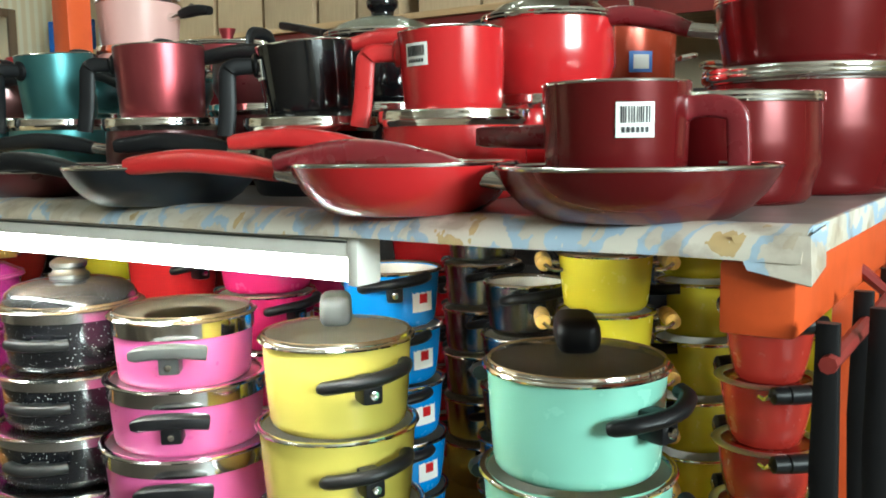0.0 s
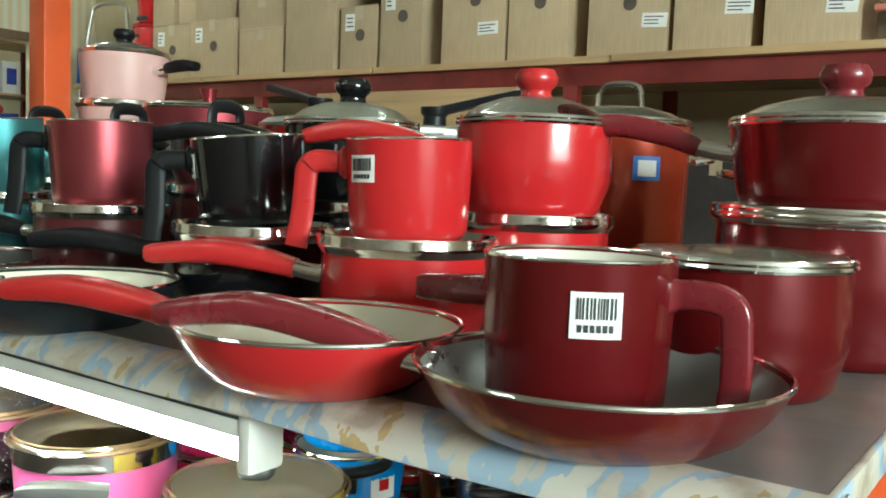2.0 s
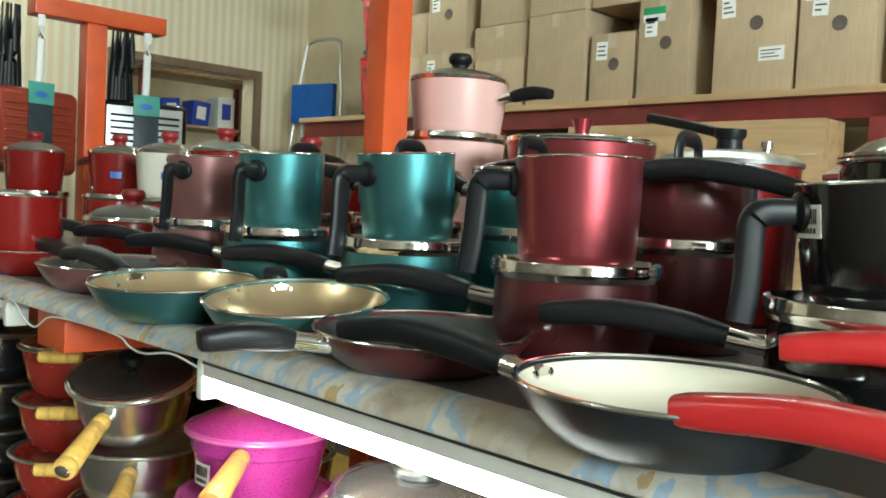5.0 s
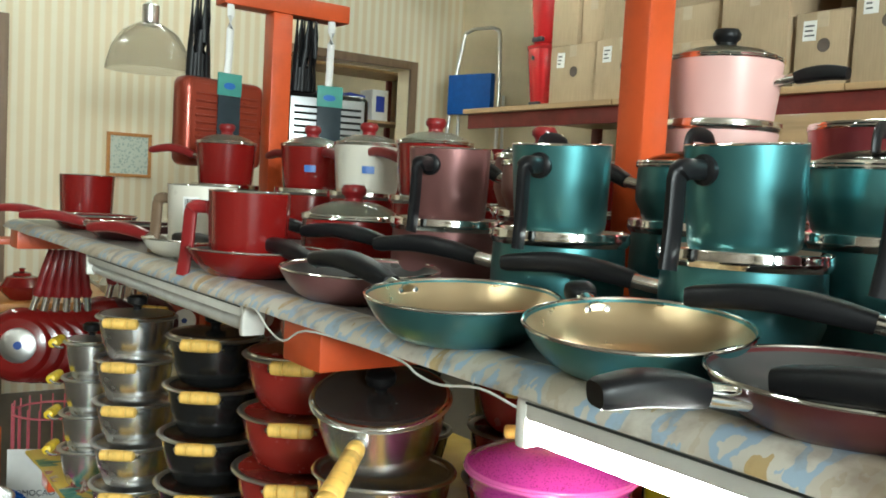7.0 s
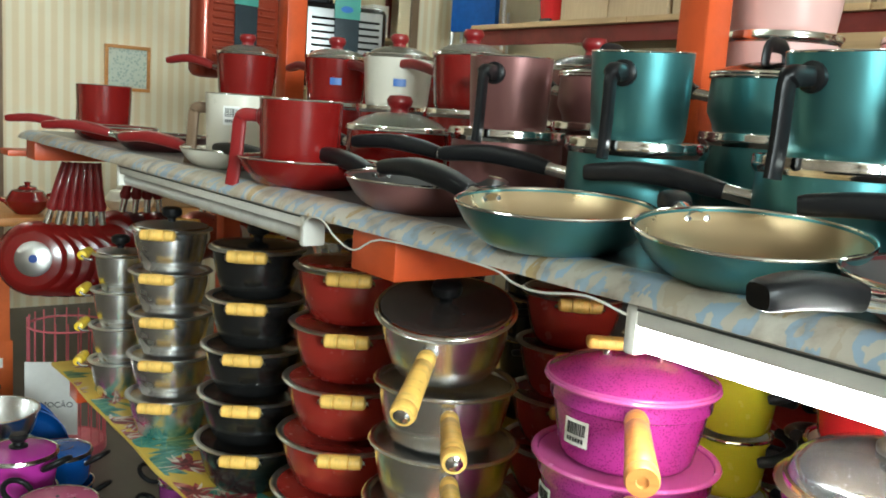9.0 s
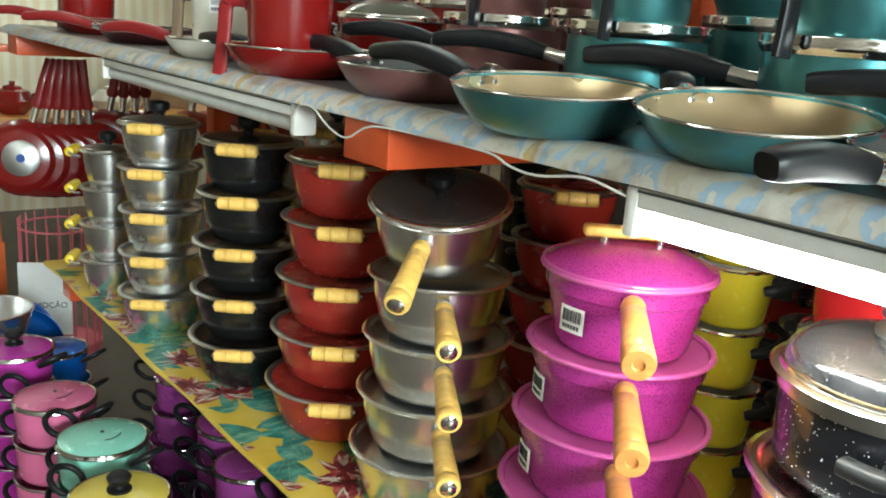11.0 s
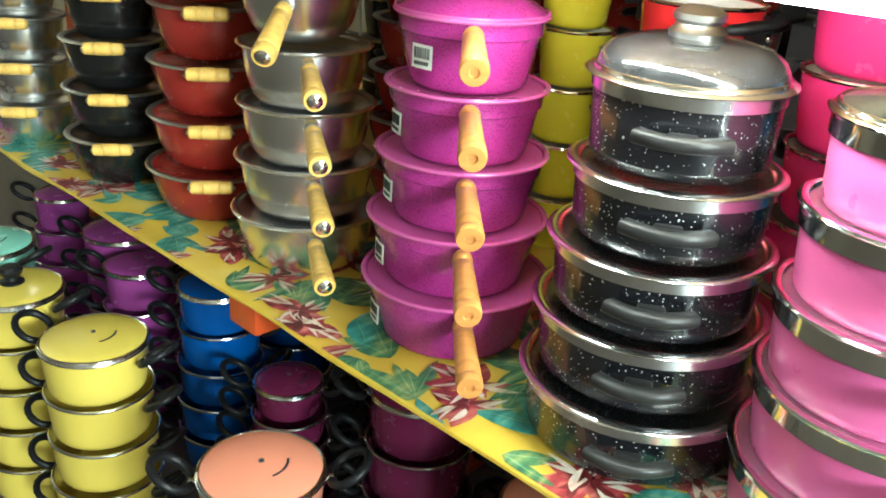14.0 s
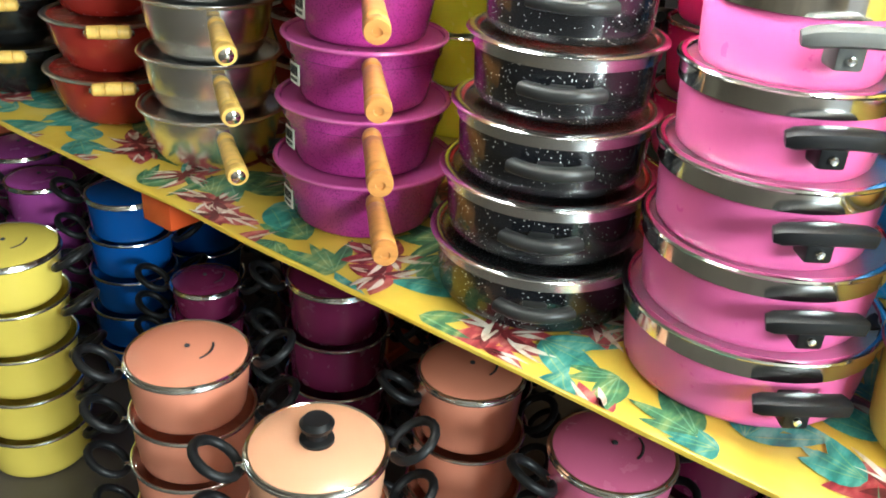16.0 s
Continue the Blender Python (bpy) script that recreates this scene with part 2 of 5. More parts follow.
def curve_pts(ctrl, n=14):
    """Smooth points through control points."""
    c = [Vector(p) for p in ctrl]
    c = [c[0] * 2 - c[1]] + c + [c[-1] * 2 - c[-2]]
    out = []
    per = max(2, n // (len(ctrl) - 1))
    for i in range(1, len(c) - 2):
        for k in range(per):
            t = k / per
            a, b, d, e = c[i - 1], c[i], c[i + 1], c[i + 2]
            out.append(0.5 * ((2 * b) + (d - a) * t + (2 * a - 5 * b + 4 * d - e) * t * t + (3 * b - a - 3 * d + e) * t ** 3))
    out.append(c[-2])
    return out


def box(x0, y0, z0, x1, y1, z1, bevel=0.0, bm=None, seg=2):
    bm = bm or bmesh.new()
    made = bmesh.ops.create_cube(bm, size=1.0, matrix=Matrix.LocRotScale(((x0 + x1) / 2, (y0 + y1) / 2, (z0 + z1) / 2), None, (x1 - x0, y1 - y0, z1 - z0)))
    if bevel:
        edges = {e for v in made["verts"] for e in v.link_edges}
        bmesh.ops.bevel(bm, geom=list(edges), offset=bevel, segments=seg, affect="EDGES", profile=0.6)
    return bm


def structure(name, bm, material, label, flat=True):
    ob = part(name, bm, material, None, "", None, flat)
    return tagged(ob, label, name.split("_")[0], "", "structure")

# ---- setting ----
SH = 1.158      # top of the upper shelf
EDGE = 0.645    # its front edge
TABLE = 0.5738   # underside of the cloth, top of the clothed table
# brown tile, its tone set dark partly for the shade under the table
FLOOR_MAT = paint((0.085, 0.07, 0.058), 0.4, "floor_tile_glaze", 3.0, 0.75)
# ceiling is out of view; tone lowered to cut bounced light
CEIL = paint((0.45, 0.41, 0.34), 0.8, "ceiling_paint", 2.0, 0.85)
PLASTER = paint((0.66, 0.56, 0.38), 0.75, "cream_plaster", 2.0, 0.85)
XL, XR, YB, YF, ZC = -6.4, 4.0, 4.3, -3.6, 3.0

structure("floor", box(XL - 4, YF - 0.2, -0.2, XR + 0.2, YB + 0.2, 0.0), FLOOR_MAT, "dark brown tiled shop floor")
structure("ceiling", box(XL - 4, YF - 0.2, ZC, XR + 0.2, YB + 0.2, ZC + 0.2), CEIL, "pale painted shop ceiling")
structure("wall_back", box(XL - 4, YB, 0, XR + 0.2, YB + 0.2, ZC), PLASTER, "cream plaster wall behind the storage rack")
# out of view; dark brown stands for clutter and cuts fill on the pots
structure("wall_rear", box(XL - 4, YF - 0.2, 0, XR + 0.2, YF, ZC), paint((0.20, 0.16, 0.12), 0.6, "low_bounce_brown", 2.0, 0.6), "unseen brown shop wall, darkened to cut reflected light")


def wall_with_openings(name, x0, x1, y0, y1, openings, material, label):
    """A wall across x with rectangular openings (ya, yb, za, zb)."""
    bm = bmesh.new()
    y = y0
    for ya, yb, za, zb in sorted(openings):
        box(x0, y, 0, x1, ya, ZC, bm=bm)
        if za > 0:
            box(x0, ya, 0, x1, yb, za, bm=bm)
        box(x0, ya, zb, x1, yb, ZC, bm=bm)
        y = yb
    box(x0, y, 0, x1, y1, ZC, bm=bm)
    return structure(name, bm, material, label)


wall_with_openings("wall_west", XL - 0.15, XL, YF, YB, [(-1.2, 1.03, 0, 2.12), (2.75, 3.82, 0.0, 2.2)], wallpaper(), "wall with beige vertically striped wallpaper")
wall_with_openings("wall_east", XR, XR + 0.2, YF, YB, [(-1.85, 0.35, 0, 2.75)], PLASTER, "cream wall with the open shop front")
structure("wall_far_room", box(XL - 4.2, YF, 0, XL - 4, YB, ZC), PLASTER, "plain wall of the room behind")
structure("pavement", box(XR + 0.2, -9, -0.25, 16, 9, -0.05), paint((0.35, 0.33, 0.30), 0.8, "concrete"), "grey concrete pavement outside the shop")
FRAMEW = wood((0.20, 0.13, 0.08), "dark_frame_wood", 30.0, (1, 1, 0.05), 0.5)


def opening_trim(name, ya, yb, zb, x):
    t = thing(name, "dark wooden frame round an opening in the papered wall", "door frame", kind="structure")
    part("jamb", box(x, ya - 0.06, 0, x + 0.03, ya, zb + 0.06, 0.004), FRAMEW, t)
    part("jamb", box(x, yb, 0, x + 0.03, yb + 0.06, zb + 0.06, 0.004), FRAMEW, t)
    part("head", box(x, ya, zb, x + 0.03, yb, zb + 0.06, 0.004), FRAMEW, t)


opening_trim("door_1", -1.2, 1.03, 2.12, XL)
opening_trim("door_2", 2.75, 3.82, 2.2, XL)

# unseen ceiling tubes, added as fill light for aisles, rack and next rooms
FILL_TUBE = emitter((0.97, 1.0, 0.92), 56.0)
for lx, ly in [(-5.4, 0.2), (-5.4, 1.9), (-8.2, -0.3), (-7.3, 3.0), (-2.4, -2.7), (-1.6, -1.2), (-4.0, 2.5), (-1.8, 2.5), (0.4, 2.5)]:
    t = thing("ceiling_fill_light", "unseen ceiling batten added as fill light", "ceiling light", pose(lx, ly, ZC), "ceiling tubes")
    part("housing", box(-0.62, -0.05, -0.06, 0.62, 0.05, 0, 0.006), LABEL, t)
    part("tube", sweep([(-0.59, 0, -0.085), (0.59, 0, -0.085)], [(0.016, 0.016)], 12), FILL_TUBE, t)

# ---- upper shelf ----
shelf = thing("display_shelf", "long double-sided shop shelf with plastic cover and orange steel frame", "shelf")
X0, X1, YBK = -3.70, -0.13, 1.82
part("board", box(X0, EDGE + 0.004, SH - 0.019, X1 - 0.004, YBK, SH, 0.004), PINE, shelf)
COVER = cover_print()
bm = box(X0, EDGE, SH - 0.001, X1, YBK, SH + 0.0015)
part("cover", bm, cover_top(), shelf, "grey worn plastic shelf cover")
# the printed cover rolls over the front edge and hangs a little below it
roll = [(0.016, 0.0022), (0.004, 0.0024), (-0.008, 0.0005), (-0.018, -0.004), (-0.026, -0.010), (-0.0305, -0.016), (-0.0315, -0.0205)]
bm = bmesh.new()
nseg, rows = 90, []
for i in range(nseg + 1):
    x = X0 + (X1 + 0.004 - X0) * i / nseg
    w = noise.noise((x * 7, 3, 0)) * 0.0016
    rows.append([bm.verts.new((x, EDGE + dy + w * k / 6, SH + dz + w * 0.8 * k / 6)) for k, (dy, dz) in enumerate(roll)])
for ra, rb in zip(rows, rows[1:]):
    for k in range(len(roll) - 1):
        bm.faces.new((ra[k], ra[k + 1], rb[k + 1], rb[k]))
bmesh.ops.recalc_face_normals(bm, faces=bm.faces)
bm.normal_update()
bmesh.ops.solidify(bm, geom=bm.faces[:], thickness=0.0012)
part("edge_strip", bm, COVER, shelf, "beige and pale blue printed edge strip")
bm = box(X1, EDGE, SH - 0.021, X1 + 0.005, YBK, SH + 0.002, 0.0012)
part("edge_strip", bm, COVER, shelf, "beige and pale blue printed edge strip")
# folded cover corner
bm = bmesh.new()
vs = [bm.verts.new(v) for v in [(X1 - 0.045, EDGE - 0.022, SH - 0.004), (X1 + 0.008, EDGE - 0.024, SH - 0.002), (X1 + 0.008, EDGE + 0.03, SH + 0.001), (X1 + 0.012, EDGE - 0.036, SH - 0.034), (X1 - 0.03, EDGE - 0.035, SH - 0.026), (X1 + 0.012, EDGE + 0.01, SH - 0.026)]]
for f in ((0, 1, 3, 4), (1, 2, 5, 3)):
    bm.faces.new([vs[i] for i in f])
bmesh.ops.recalc_face_normals(bm, faces=bm.faces)
bm.normal_update()
bmesh.ops.solidify(bm, geom=bm.faces[:], thickness=0.0015)
part("cover_corner", bm, COVER, shelf)
for px in (-0.178, -1.788, -3.58):
    top = SH if px > -1 or px < -3 else 2.75
    part("post", box(px - 0.029, 1.19, 0.02, px + 0.029, 1.25, top - (0.012 if top == SH else 0), 0.006), ORANGE, shelf, "orange painted steel post")
    arm = 0.026 if px > -1 else 0.05
    ax = px + (0.022 if px > -1 else 0.0)
    part("arm", box(ax - arm, EDGE - 0.024, SH - 0.074, ax + arm, 1.19, SH - 0.0215, 0.004), ORANGE, shelf, "orange painted steel arm")
    part("arm", box(ax - arm, 1.255, SH - 0.074, ax + arm, YBK - 0.03, SH - 0.0215, 0.004), ORANGE, shelf, "orange painted steel arm")
    part("foot", box(px - 0.05, 1.08, 0.0, px + 0.05, 1.36, 0.02, 0.004), ORANGE, shelf)
part("post", box(-3.585, 1.37, SH + 0.0015, -3.515, 1.44, 1.865, 0.006), ORANGE, shelf, "orange painted steel post")
part("top_bar", box(-3.59, 1.20, 1.865, -3.51, 1.65, 1.925, 0.005), ORANGE, shelf, "orange painted hanging bar")

# ---- fluorescent battens under the shelf edge ----
LIT = emitter((1.0, 0.97, 0.90), 85.0)
DULL = plastic((0.72, 0.72, 0.69), 0.3, "unlit_tube_glass")
WHITEP = paint((0.74, 0.72, 0.66), 0.4, "white_lamp_enamel", 12.0, 0.88)


def batten(xa, xb, lit):
    """Strip lamp: a pressed housing above, the tube below it, moulded caps at both ends."""
    t = thing("fluorescent_lamp", "white strip lamp with a glowing tube under the shelf edge" if lit else "unlit white strip lamp under the shelf edge", "lamp")
    y, z = EDGE - 0.024, SH - 0.0215
    part("housing", box(xa + 0.012, y, z - 0.019, xb - 0.012, y + 0.034, z, 0.004), WHITEP, t)
    part("housing_stripe", box(xa + 0.013, y - 0.0008, z - 0.0045, xb - 0.013, y + 0.001, z - 0.0025), GREYP, t, "thin grey stripe along the housing")
    for x in (xa, xb - 0.014):
        part("socket", box(x, y - 0.001, z - 0.045, x + 0.014, y + 0.035, z + 0.0005, 0.005), WHITEP, t, "moulded white end cap")
    part("tube", sweep([(xa + 0.014, y + 0.0215, z - 0.0315), (xb - 0.014, y + 0.0215, z - 0.0315)], [(0.0125, 0.0125)], 14), LIT if lit else DULL, t)
    return t


batten(-1.379, -0.507, True)
batten(-2.80, -1.965, False)
# loose white flex between the lamps
t = thing("lamp_cable", "white electric flex looping below the shelf edge", "cable")
part("flex", sweep(curve_pts([(-1.965, 0.618, 1.118), (-1.935, 0.612, 1.137), (-1.895, 0.609, 1.139), (-1.855, 0.608, 1.121), (-1.81, 0.608, 1.113), (-1.757, 0.610, 1.134), (-1.65, 0.618, 1.1355), (-1.55, 0.612, 1.136), (-1.515, 0.609, 1.129), (-1.475, 0.608, 1.127), (-1.42, 0.612, 1.135), (-1.379, 0.622, 1.126)], 48), [(0.0013, 0.0013)], 8), WHITEP, t)

# ---- table with the floral cloth ----
table = thing("display_table", "low display table covered with yellow floral oilcloth", "table")
FLORAL = cloth_ground()
TX0, TX1, TY0, TY1 = -3.28, -0.10, 0.606, 1.75
part("tabletop", box(TX0 + 0.01, TY0 + 0.03, TABLE - 0.018, TX1 - 0.01, TY1, TABLE - 0.003, 0.003), PINE, table)
bm = bmesh.new()
nx = 120
prof = [(TY1, TABLE), (1.2, TABLE), (TY0 + 0.02, TABLE), (TY0 + 0.003, TABLE), (TY0 + 0.0012, TABLE - 0.001), (TY0 + 0.0005, TABLE - 0.003), (TY0 + 0.0005, TABLE - 0.006)]
grid = []
for i in range(nx + 1):
    x = TX0 + (TX1 - TX0) * i / nx
    wob = noise.noise((x * 5, 0, 0)) * 0.004
    grid.append([bm.verts.new((x, y + wob * k / 6 * (k > 2), z + wob * 0.8 * (k == 6))) for k, (y, z) in enumerate(prof)])
for a, b in zip(grid, grid[1:]):
    for k in range(len(prof) - 1):
        bm.faces.new((a[k], a[k + 1], b[k + 1], b[k]))
bmesh.ops.recalc_face_normals(bm, faces=bm.faces)
bm.normal_update()
bmesh.ops.solidify(bm, geom=bm.faces[:], thickness=0.0012)
cloth = part("tablecloth", bm, FLORAL, table, "yellow oilcloth with leaves and crimson flowers")


def printed(name, material, label, shapes, base):
    """Printed shapes on the cloth: each a blade outline (x, y, angle, length, width, bend)."""
    vs, fs = [], []
    for x, y, a, ln, w, bend in shapes:
        ca, sa = math.cos(a), math.sin(a)
        n = 7
        left, right = [], []
        for k in range(n + 1):
            s = k / n
            half = w * math.sin(math.pi * s ** 0.8) ** 0.9
            mid = bend * s * s
            for side, out in ((1, left), (-1, right)):
                u, v = ln * s, mid + side * half
                out.append((x + u * ca - v * sa, y + u * sa + v * ca))
        pts = left + right[-2:0:-1]
        if any(p < TX0 or p > TX1 for p, q in pts):
            continue
        if max(q for p, q in pts) < TY0 + 0.012:
            continue
        pts = [(p, max(q, TY0 + 0.0035)) for p, q in pts]
        b = len(vs)
        vs += [(p, q, TABLE + base + 0.00005 * (len(fs) * 7 % 23)) for p, q in pts]
        fs.append([b + k for k in range(len(pts))])
    me = bpy.data.meshes.new(name)
    me.from_pydata(vs, [], fs)
    me.materials.append(material)
    ob = new(name, me)
    ob.parent = cloth
    return tagged(ob, label, kind="stuff")


rnd = random.Random(11)
green, teal, crimson, white, veins, shade = [], [], [], [], [], []
nx, ny = 40, 6
for k in range(nx * ny):
    # a loose grid keeps the print evenly scattered
    x = TX0 + (k % nx + rnd.uniform(0.05, 0.95)) * (TX1 - TX0) / nx
    y = TY0 - 0.03 + (k // nx + rnd.uniform(0.0, 0.9)) * 0.066
    a0 = rnd.uniform(0, 2 * math.pi)
    kind = rnd.choice((0, 0, 1, 1, 1, 2, 2))
    if kind < 2:
        dest = (green, teal)[kind]
        big = rnd.uniform(0.8, 1.35)
        for j in range(rnd.randint(3, 6)):
            a = a0 + (j - 2) * rnd.uniform(0.28, 0.5)
            ln, wd, bend = rnd.uniform(0.05, 0.095) * big, rnd.uniform(0.008, 0.017) * big, rnd.uniform(-0.016, 0.016)
            dest.append((x, y, a, ln, wd, bend))
            veins.append((x, y, a, ln * 0.92, 0.0011, bend * 0.85))
    else:
        # lily-like flower: broad uneven petals with pale streaks beside darker throats
        for j in range(rnd.randint(5, 6)):
            a = a0 + j * 1.15 + rnd.uniform(-0.25, 0.25)
            ln, bend = rnd.uniform(0.035, 0.075), rnd.uniform(-0.022, 0.022)
            crimson.append((x, y, a, ln, ln * rnd.uniform(0.20, 0.34), bend))
            shade.append((x, y, a + 0.1, ln * 0.55, ln * 0.09, bend * 0.4))
            for q in (-0.22, 0.17):
                if rnd.random() < 0.75:
                    white.append((x + 0.012 * math.cos(a), y + 0.012 * math.sin(a), a + q, ln * rnd.uniform(0.6, 1.0), rnd.uniform(0.0018, 0.0055), bend * 0.8))
INK_GREEN = print_ink("green_leaf_print", (0.02, 0.09, 0.05), (0.07, 0.19, 0.08), (0.30, 0.34, 0.12))
INK_TEAL = print_ink("teal_leaf_print", (0.02, 0.13, 0.11), (0.05, 0.25, 0.21), (0.22, 0.42, 0.33))
INK_RED = print_ink("crimson_petal_print", (0.16, 0.015, 0.02), (0.34, 0.035, 0.045), (0.55, 0.20, 0.16))
INK_PALE = print_ink("white_streak_print", (0.45, 0.30, 0.22), (0.62, 0.52, 0.42), (0.72, 0.66, 0.58))
INK_VEIN = print_ink("leaf_vein_print", (0.08, 0.22, 0.12), (0.16, 0.32, 0.18), (0.42, 0.46, 0.24))
INK_DARK = print_ink("dark_throat_print", (0.08, 0.01, 0.012), (0.13, 0.012, 0.016), (0.2, 0.03, 0.03))
printed("printed_leaves", INK_GREEN, "dark green printed leaves", green, 0.00080)
printed("printed_leaves", INK_TEAL, "teal printed leaves", teal, 0.000817)
printed("printed_petals", INK_RED, "crimson printed petals", crimson, 0.000833)
for name, ink, label, shapes in (("printed_vein", INK_VEIN, "pale printed leaf veins", veins), ("printed_throat", INK_DARK, "dark printed petal throats", shade), ("printed_streak", INK_PALE, "white printed petal streaks", white)):
    printed(name, ink, label, shapes, 0.00086).location.z = 0.0011
for px in (-3.15, -1.78, -0.25):
    part("leg", box(px - 0.035, 1.15, 0, px + 0.035, 1.22, TABLE - 0.067, 0.004), ORANGE, table)
    part("leg", box(px - 0.035, TY1 - 0.1, 0, px + 0.035, TY1 - 0.03, TABLE - 0.067, 0.004), ORANGE, table)
    part("beam", box(px - 0.035, TY0 + 0.02, TABLE - 0.066, px + 0.035, TY1 - 0.02, TABLE - 0.021, 0.004), ORANGE, table, "orange painted steel beam")

# ---- cookware ----
def wall_profile(r, h, flare, style):
    """Outer wall of a vessel: (radius, height) from the middle of its base to the rim."""
    rb = r * flare
    c = min(0.014, h * 0.2)
    p = [(0, 0), (rb - c, 0), (rb - c * 0.45, c * 0.12), (rb - c * 0.1, c * 0.5), (rb, c)]
    if style == "step":
        rs = rb + (r - rb) * 0.6
        p += [(rb + (rs - rb) * 0.5, h * 0.42), (rs, h * 0.74), (rs + 0.0035, h * 0.765), (r - 0.002, h * 0.97), (r, h)]
    elif style == "bowl":
        p = [(0, 0), (rb * 0.82, 0), (rb * 0.9, 0.003), (rb, h * 0.16), (rb + (r - rb) * 0.45, h * 0.42), (rb + (r - rb) * 0.8, h * 0.72), (r, h)]
    elif style == "belly":
        p += [(r * 1.0, h * 0.4), (r * 1.0, h * 0.62), (r * 0.985, h)]
    elif style == "pan":
        p = [(0, 0), (rb - 0.004, 0), (rb, 0.0015), (rb + (r - rb) * 0.35, h * 0.22), (rb + (r - rb) * 0.66, h * 0.5), (rb + (r - rb) * 0.88, h * 0.8), (r, h)]
    else:
        p += [(rb + (r - rb) * 0.5, h * 0.5), (r, h)]
    return p


def vessel(t, r, h, flare, style, outer, inner, segs=48, wallth=0.0022):
    p = wall_profile(r, h, flare, style)
    shell = p + [(r - wallth * 0.5, h + 0.0012), (r - wallth, h)] if style != "belly" else p + [(p[-1][0] - wallth, h)]
    body = part("body", lathe(shell + [(x - wallth if x > wallth else 0, max(z, 0) + (wallth if i < 3 else 0)) for i, (x, z) in reversed(list(enumerate(p)))], segs), outer, t)
    th = wallth + 0.0008
    ins = [(max(x - th, 0), z + (th if i < 4 else 0)) for i, (x, z) in enumerate(p)]
    ins[-1] = (ins[-1][0], h - 0.002)
    part("lining", lathe(ins, segs), inner, t)
    return body


def ring(r, z, w, hh, segs=48):
    """A rolled rim."""
    prof = []
    for k in range(9):
        a = 2 * math.pi * k / 8
        prof.append((r + w * math.cos(a), z + hh * math.sin(a)))
    return lathe(prof, segs)


def at_angle(a, r, z):
    return pose(r * math.cos(radians(a)), r * math.sin(radians(a)), z, 0, 0, a)


def long_handle(t, a, r, z, length, mat, lift=0.035, ferrule=True, w=0.012, label="", drop=0.0):
    m = at_angle(a, r, z)
    if ferrule:
        f = part("ferrule", sweep([(-0.004, 0, 0), (0.012, 0, 0.002), (0.034, 0, 0.006)], [(0.011, 0.009), (0.0105, 0.0085), (0.0105, 0.0085)], 12, square=0.8), BRIGHT, t, "polished metal ferrule", m)
    s = 0.03 if ferrule else -0.003
    c = curve_pts([(s, 0, 0.005), (s + length * 0.25, 0, 0.005 + lift * 0.62), (s + length * 0.6, 0, 0.005 + lift), (s + length, 0, 0.005 + lift * 0.55 - drop)], 30)
    n = len(c)
    sizes = [((w * (0.78 + 0.5 * math.sin(math.pi * (0.12 + 0.75 * k / n)))), 0.0095 + 0.0025 * math.sin(math.pi * k / n)) for k in range(n)]
    sizes[-2] = (w * 1.02, 0.0098)
    sizes[-1] = (w * 0.92, 0.0082)
    part("handle", sweep(c, sizes, 18, square=0.62), mat, t, label, m)


def mug_handle(t, a, r, h, mat, style="plain"):
    m = at_angle(a, r, 0)
    if style == "loop":
        c = curve_pts([(-0.004, 0, h * 0.80), (0.014, 0, h * 0.815), (0.030, 0, h * 0.79), (0.0365, 0, h * 0.73), (0.038, 0, h * 0.62), (0.039, 0, h * 0.35), (0.036, 0, 0.008)], 34)
        part("handle", sweep(c, [(0.0115, 0.0095), (0.0105, 0.0075), (0.009, 0.006)], 16, up=(0, 1, 0), square=0.4), mat, t, "", m)
        part("hang_hole", lathe([(0, 0.0), (0.004, 0.0), (0.004, 0.0006), (0, 0.0006)], 12), INK, t, "", m @ pose(0.0452, 0, h * 0.62, 0, 90, 0))
    else:
        # round boss on the wall, short stub, sharp bend, then a long flat grip ending below the base
        part("boss", lathe([(0, 0.007), (0.012, 0.006), (0.0155, 0.003), (0.016, -0.004), (0, -0.004)], 18), mat, t, "", m @ pose(0, 0, h * 0.78, 0, 90, 0))
        c = curve_pts([(0.0, 0, h * 0.78), (0.018, 0, h * 0.79), (0.030, 0, h * 0.785), (0.0375, 0, h * 0.72), (0.0395, 0, h * 0.58), (0.043, 0, h * 0.25), (0.049, 0, -h * 0.08)], 34)
        n = len(c)
        sz = [(0.0100 + 0.0010 * min(1, k / n * 3), 0.0092 if k < n * 0.42 else 0.0066 - 0.0018 * k / n) for k in range(n)]
        part("handle", sweep(c, sz, 14, up=(0, 1, 0), square=0.62), mat, t, "", m)
        part("hang_hole", lathe([(0, 0.0), (0.0045, 0.0), (0.0045, 0.0012), (0, 0.0012)], 14), INK, t, "", m @ pose(0.0448, 0, h * 0.62, 0, 84, 0))


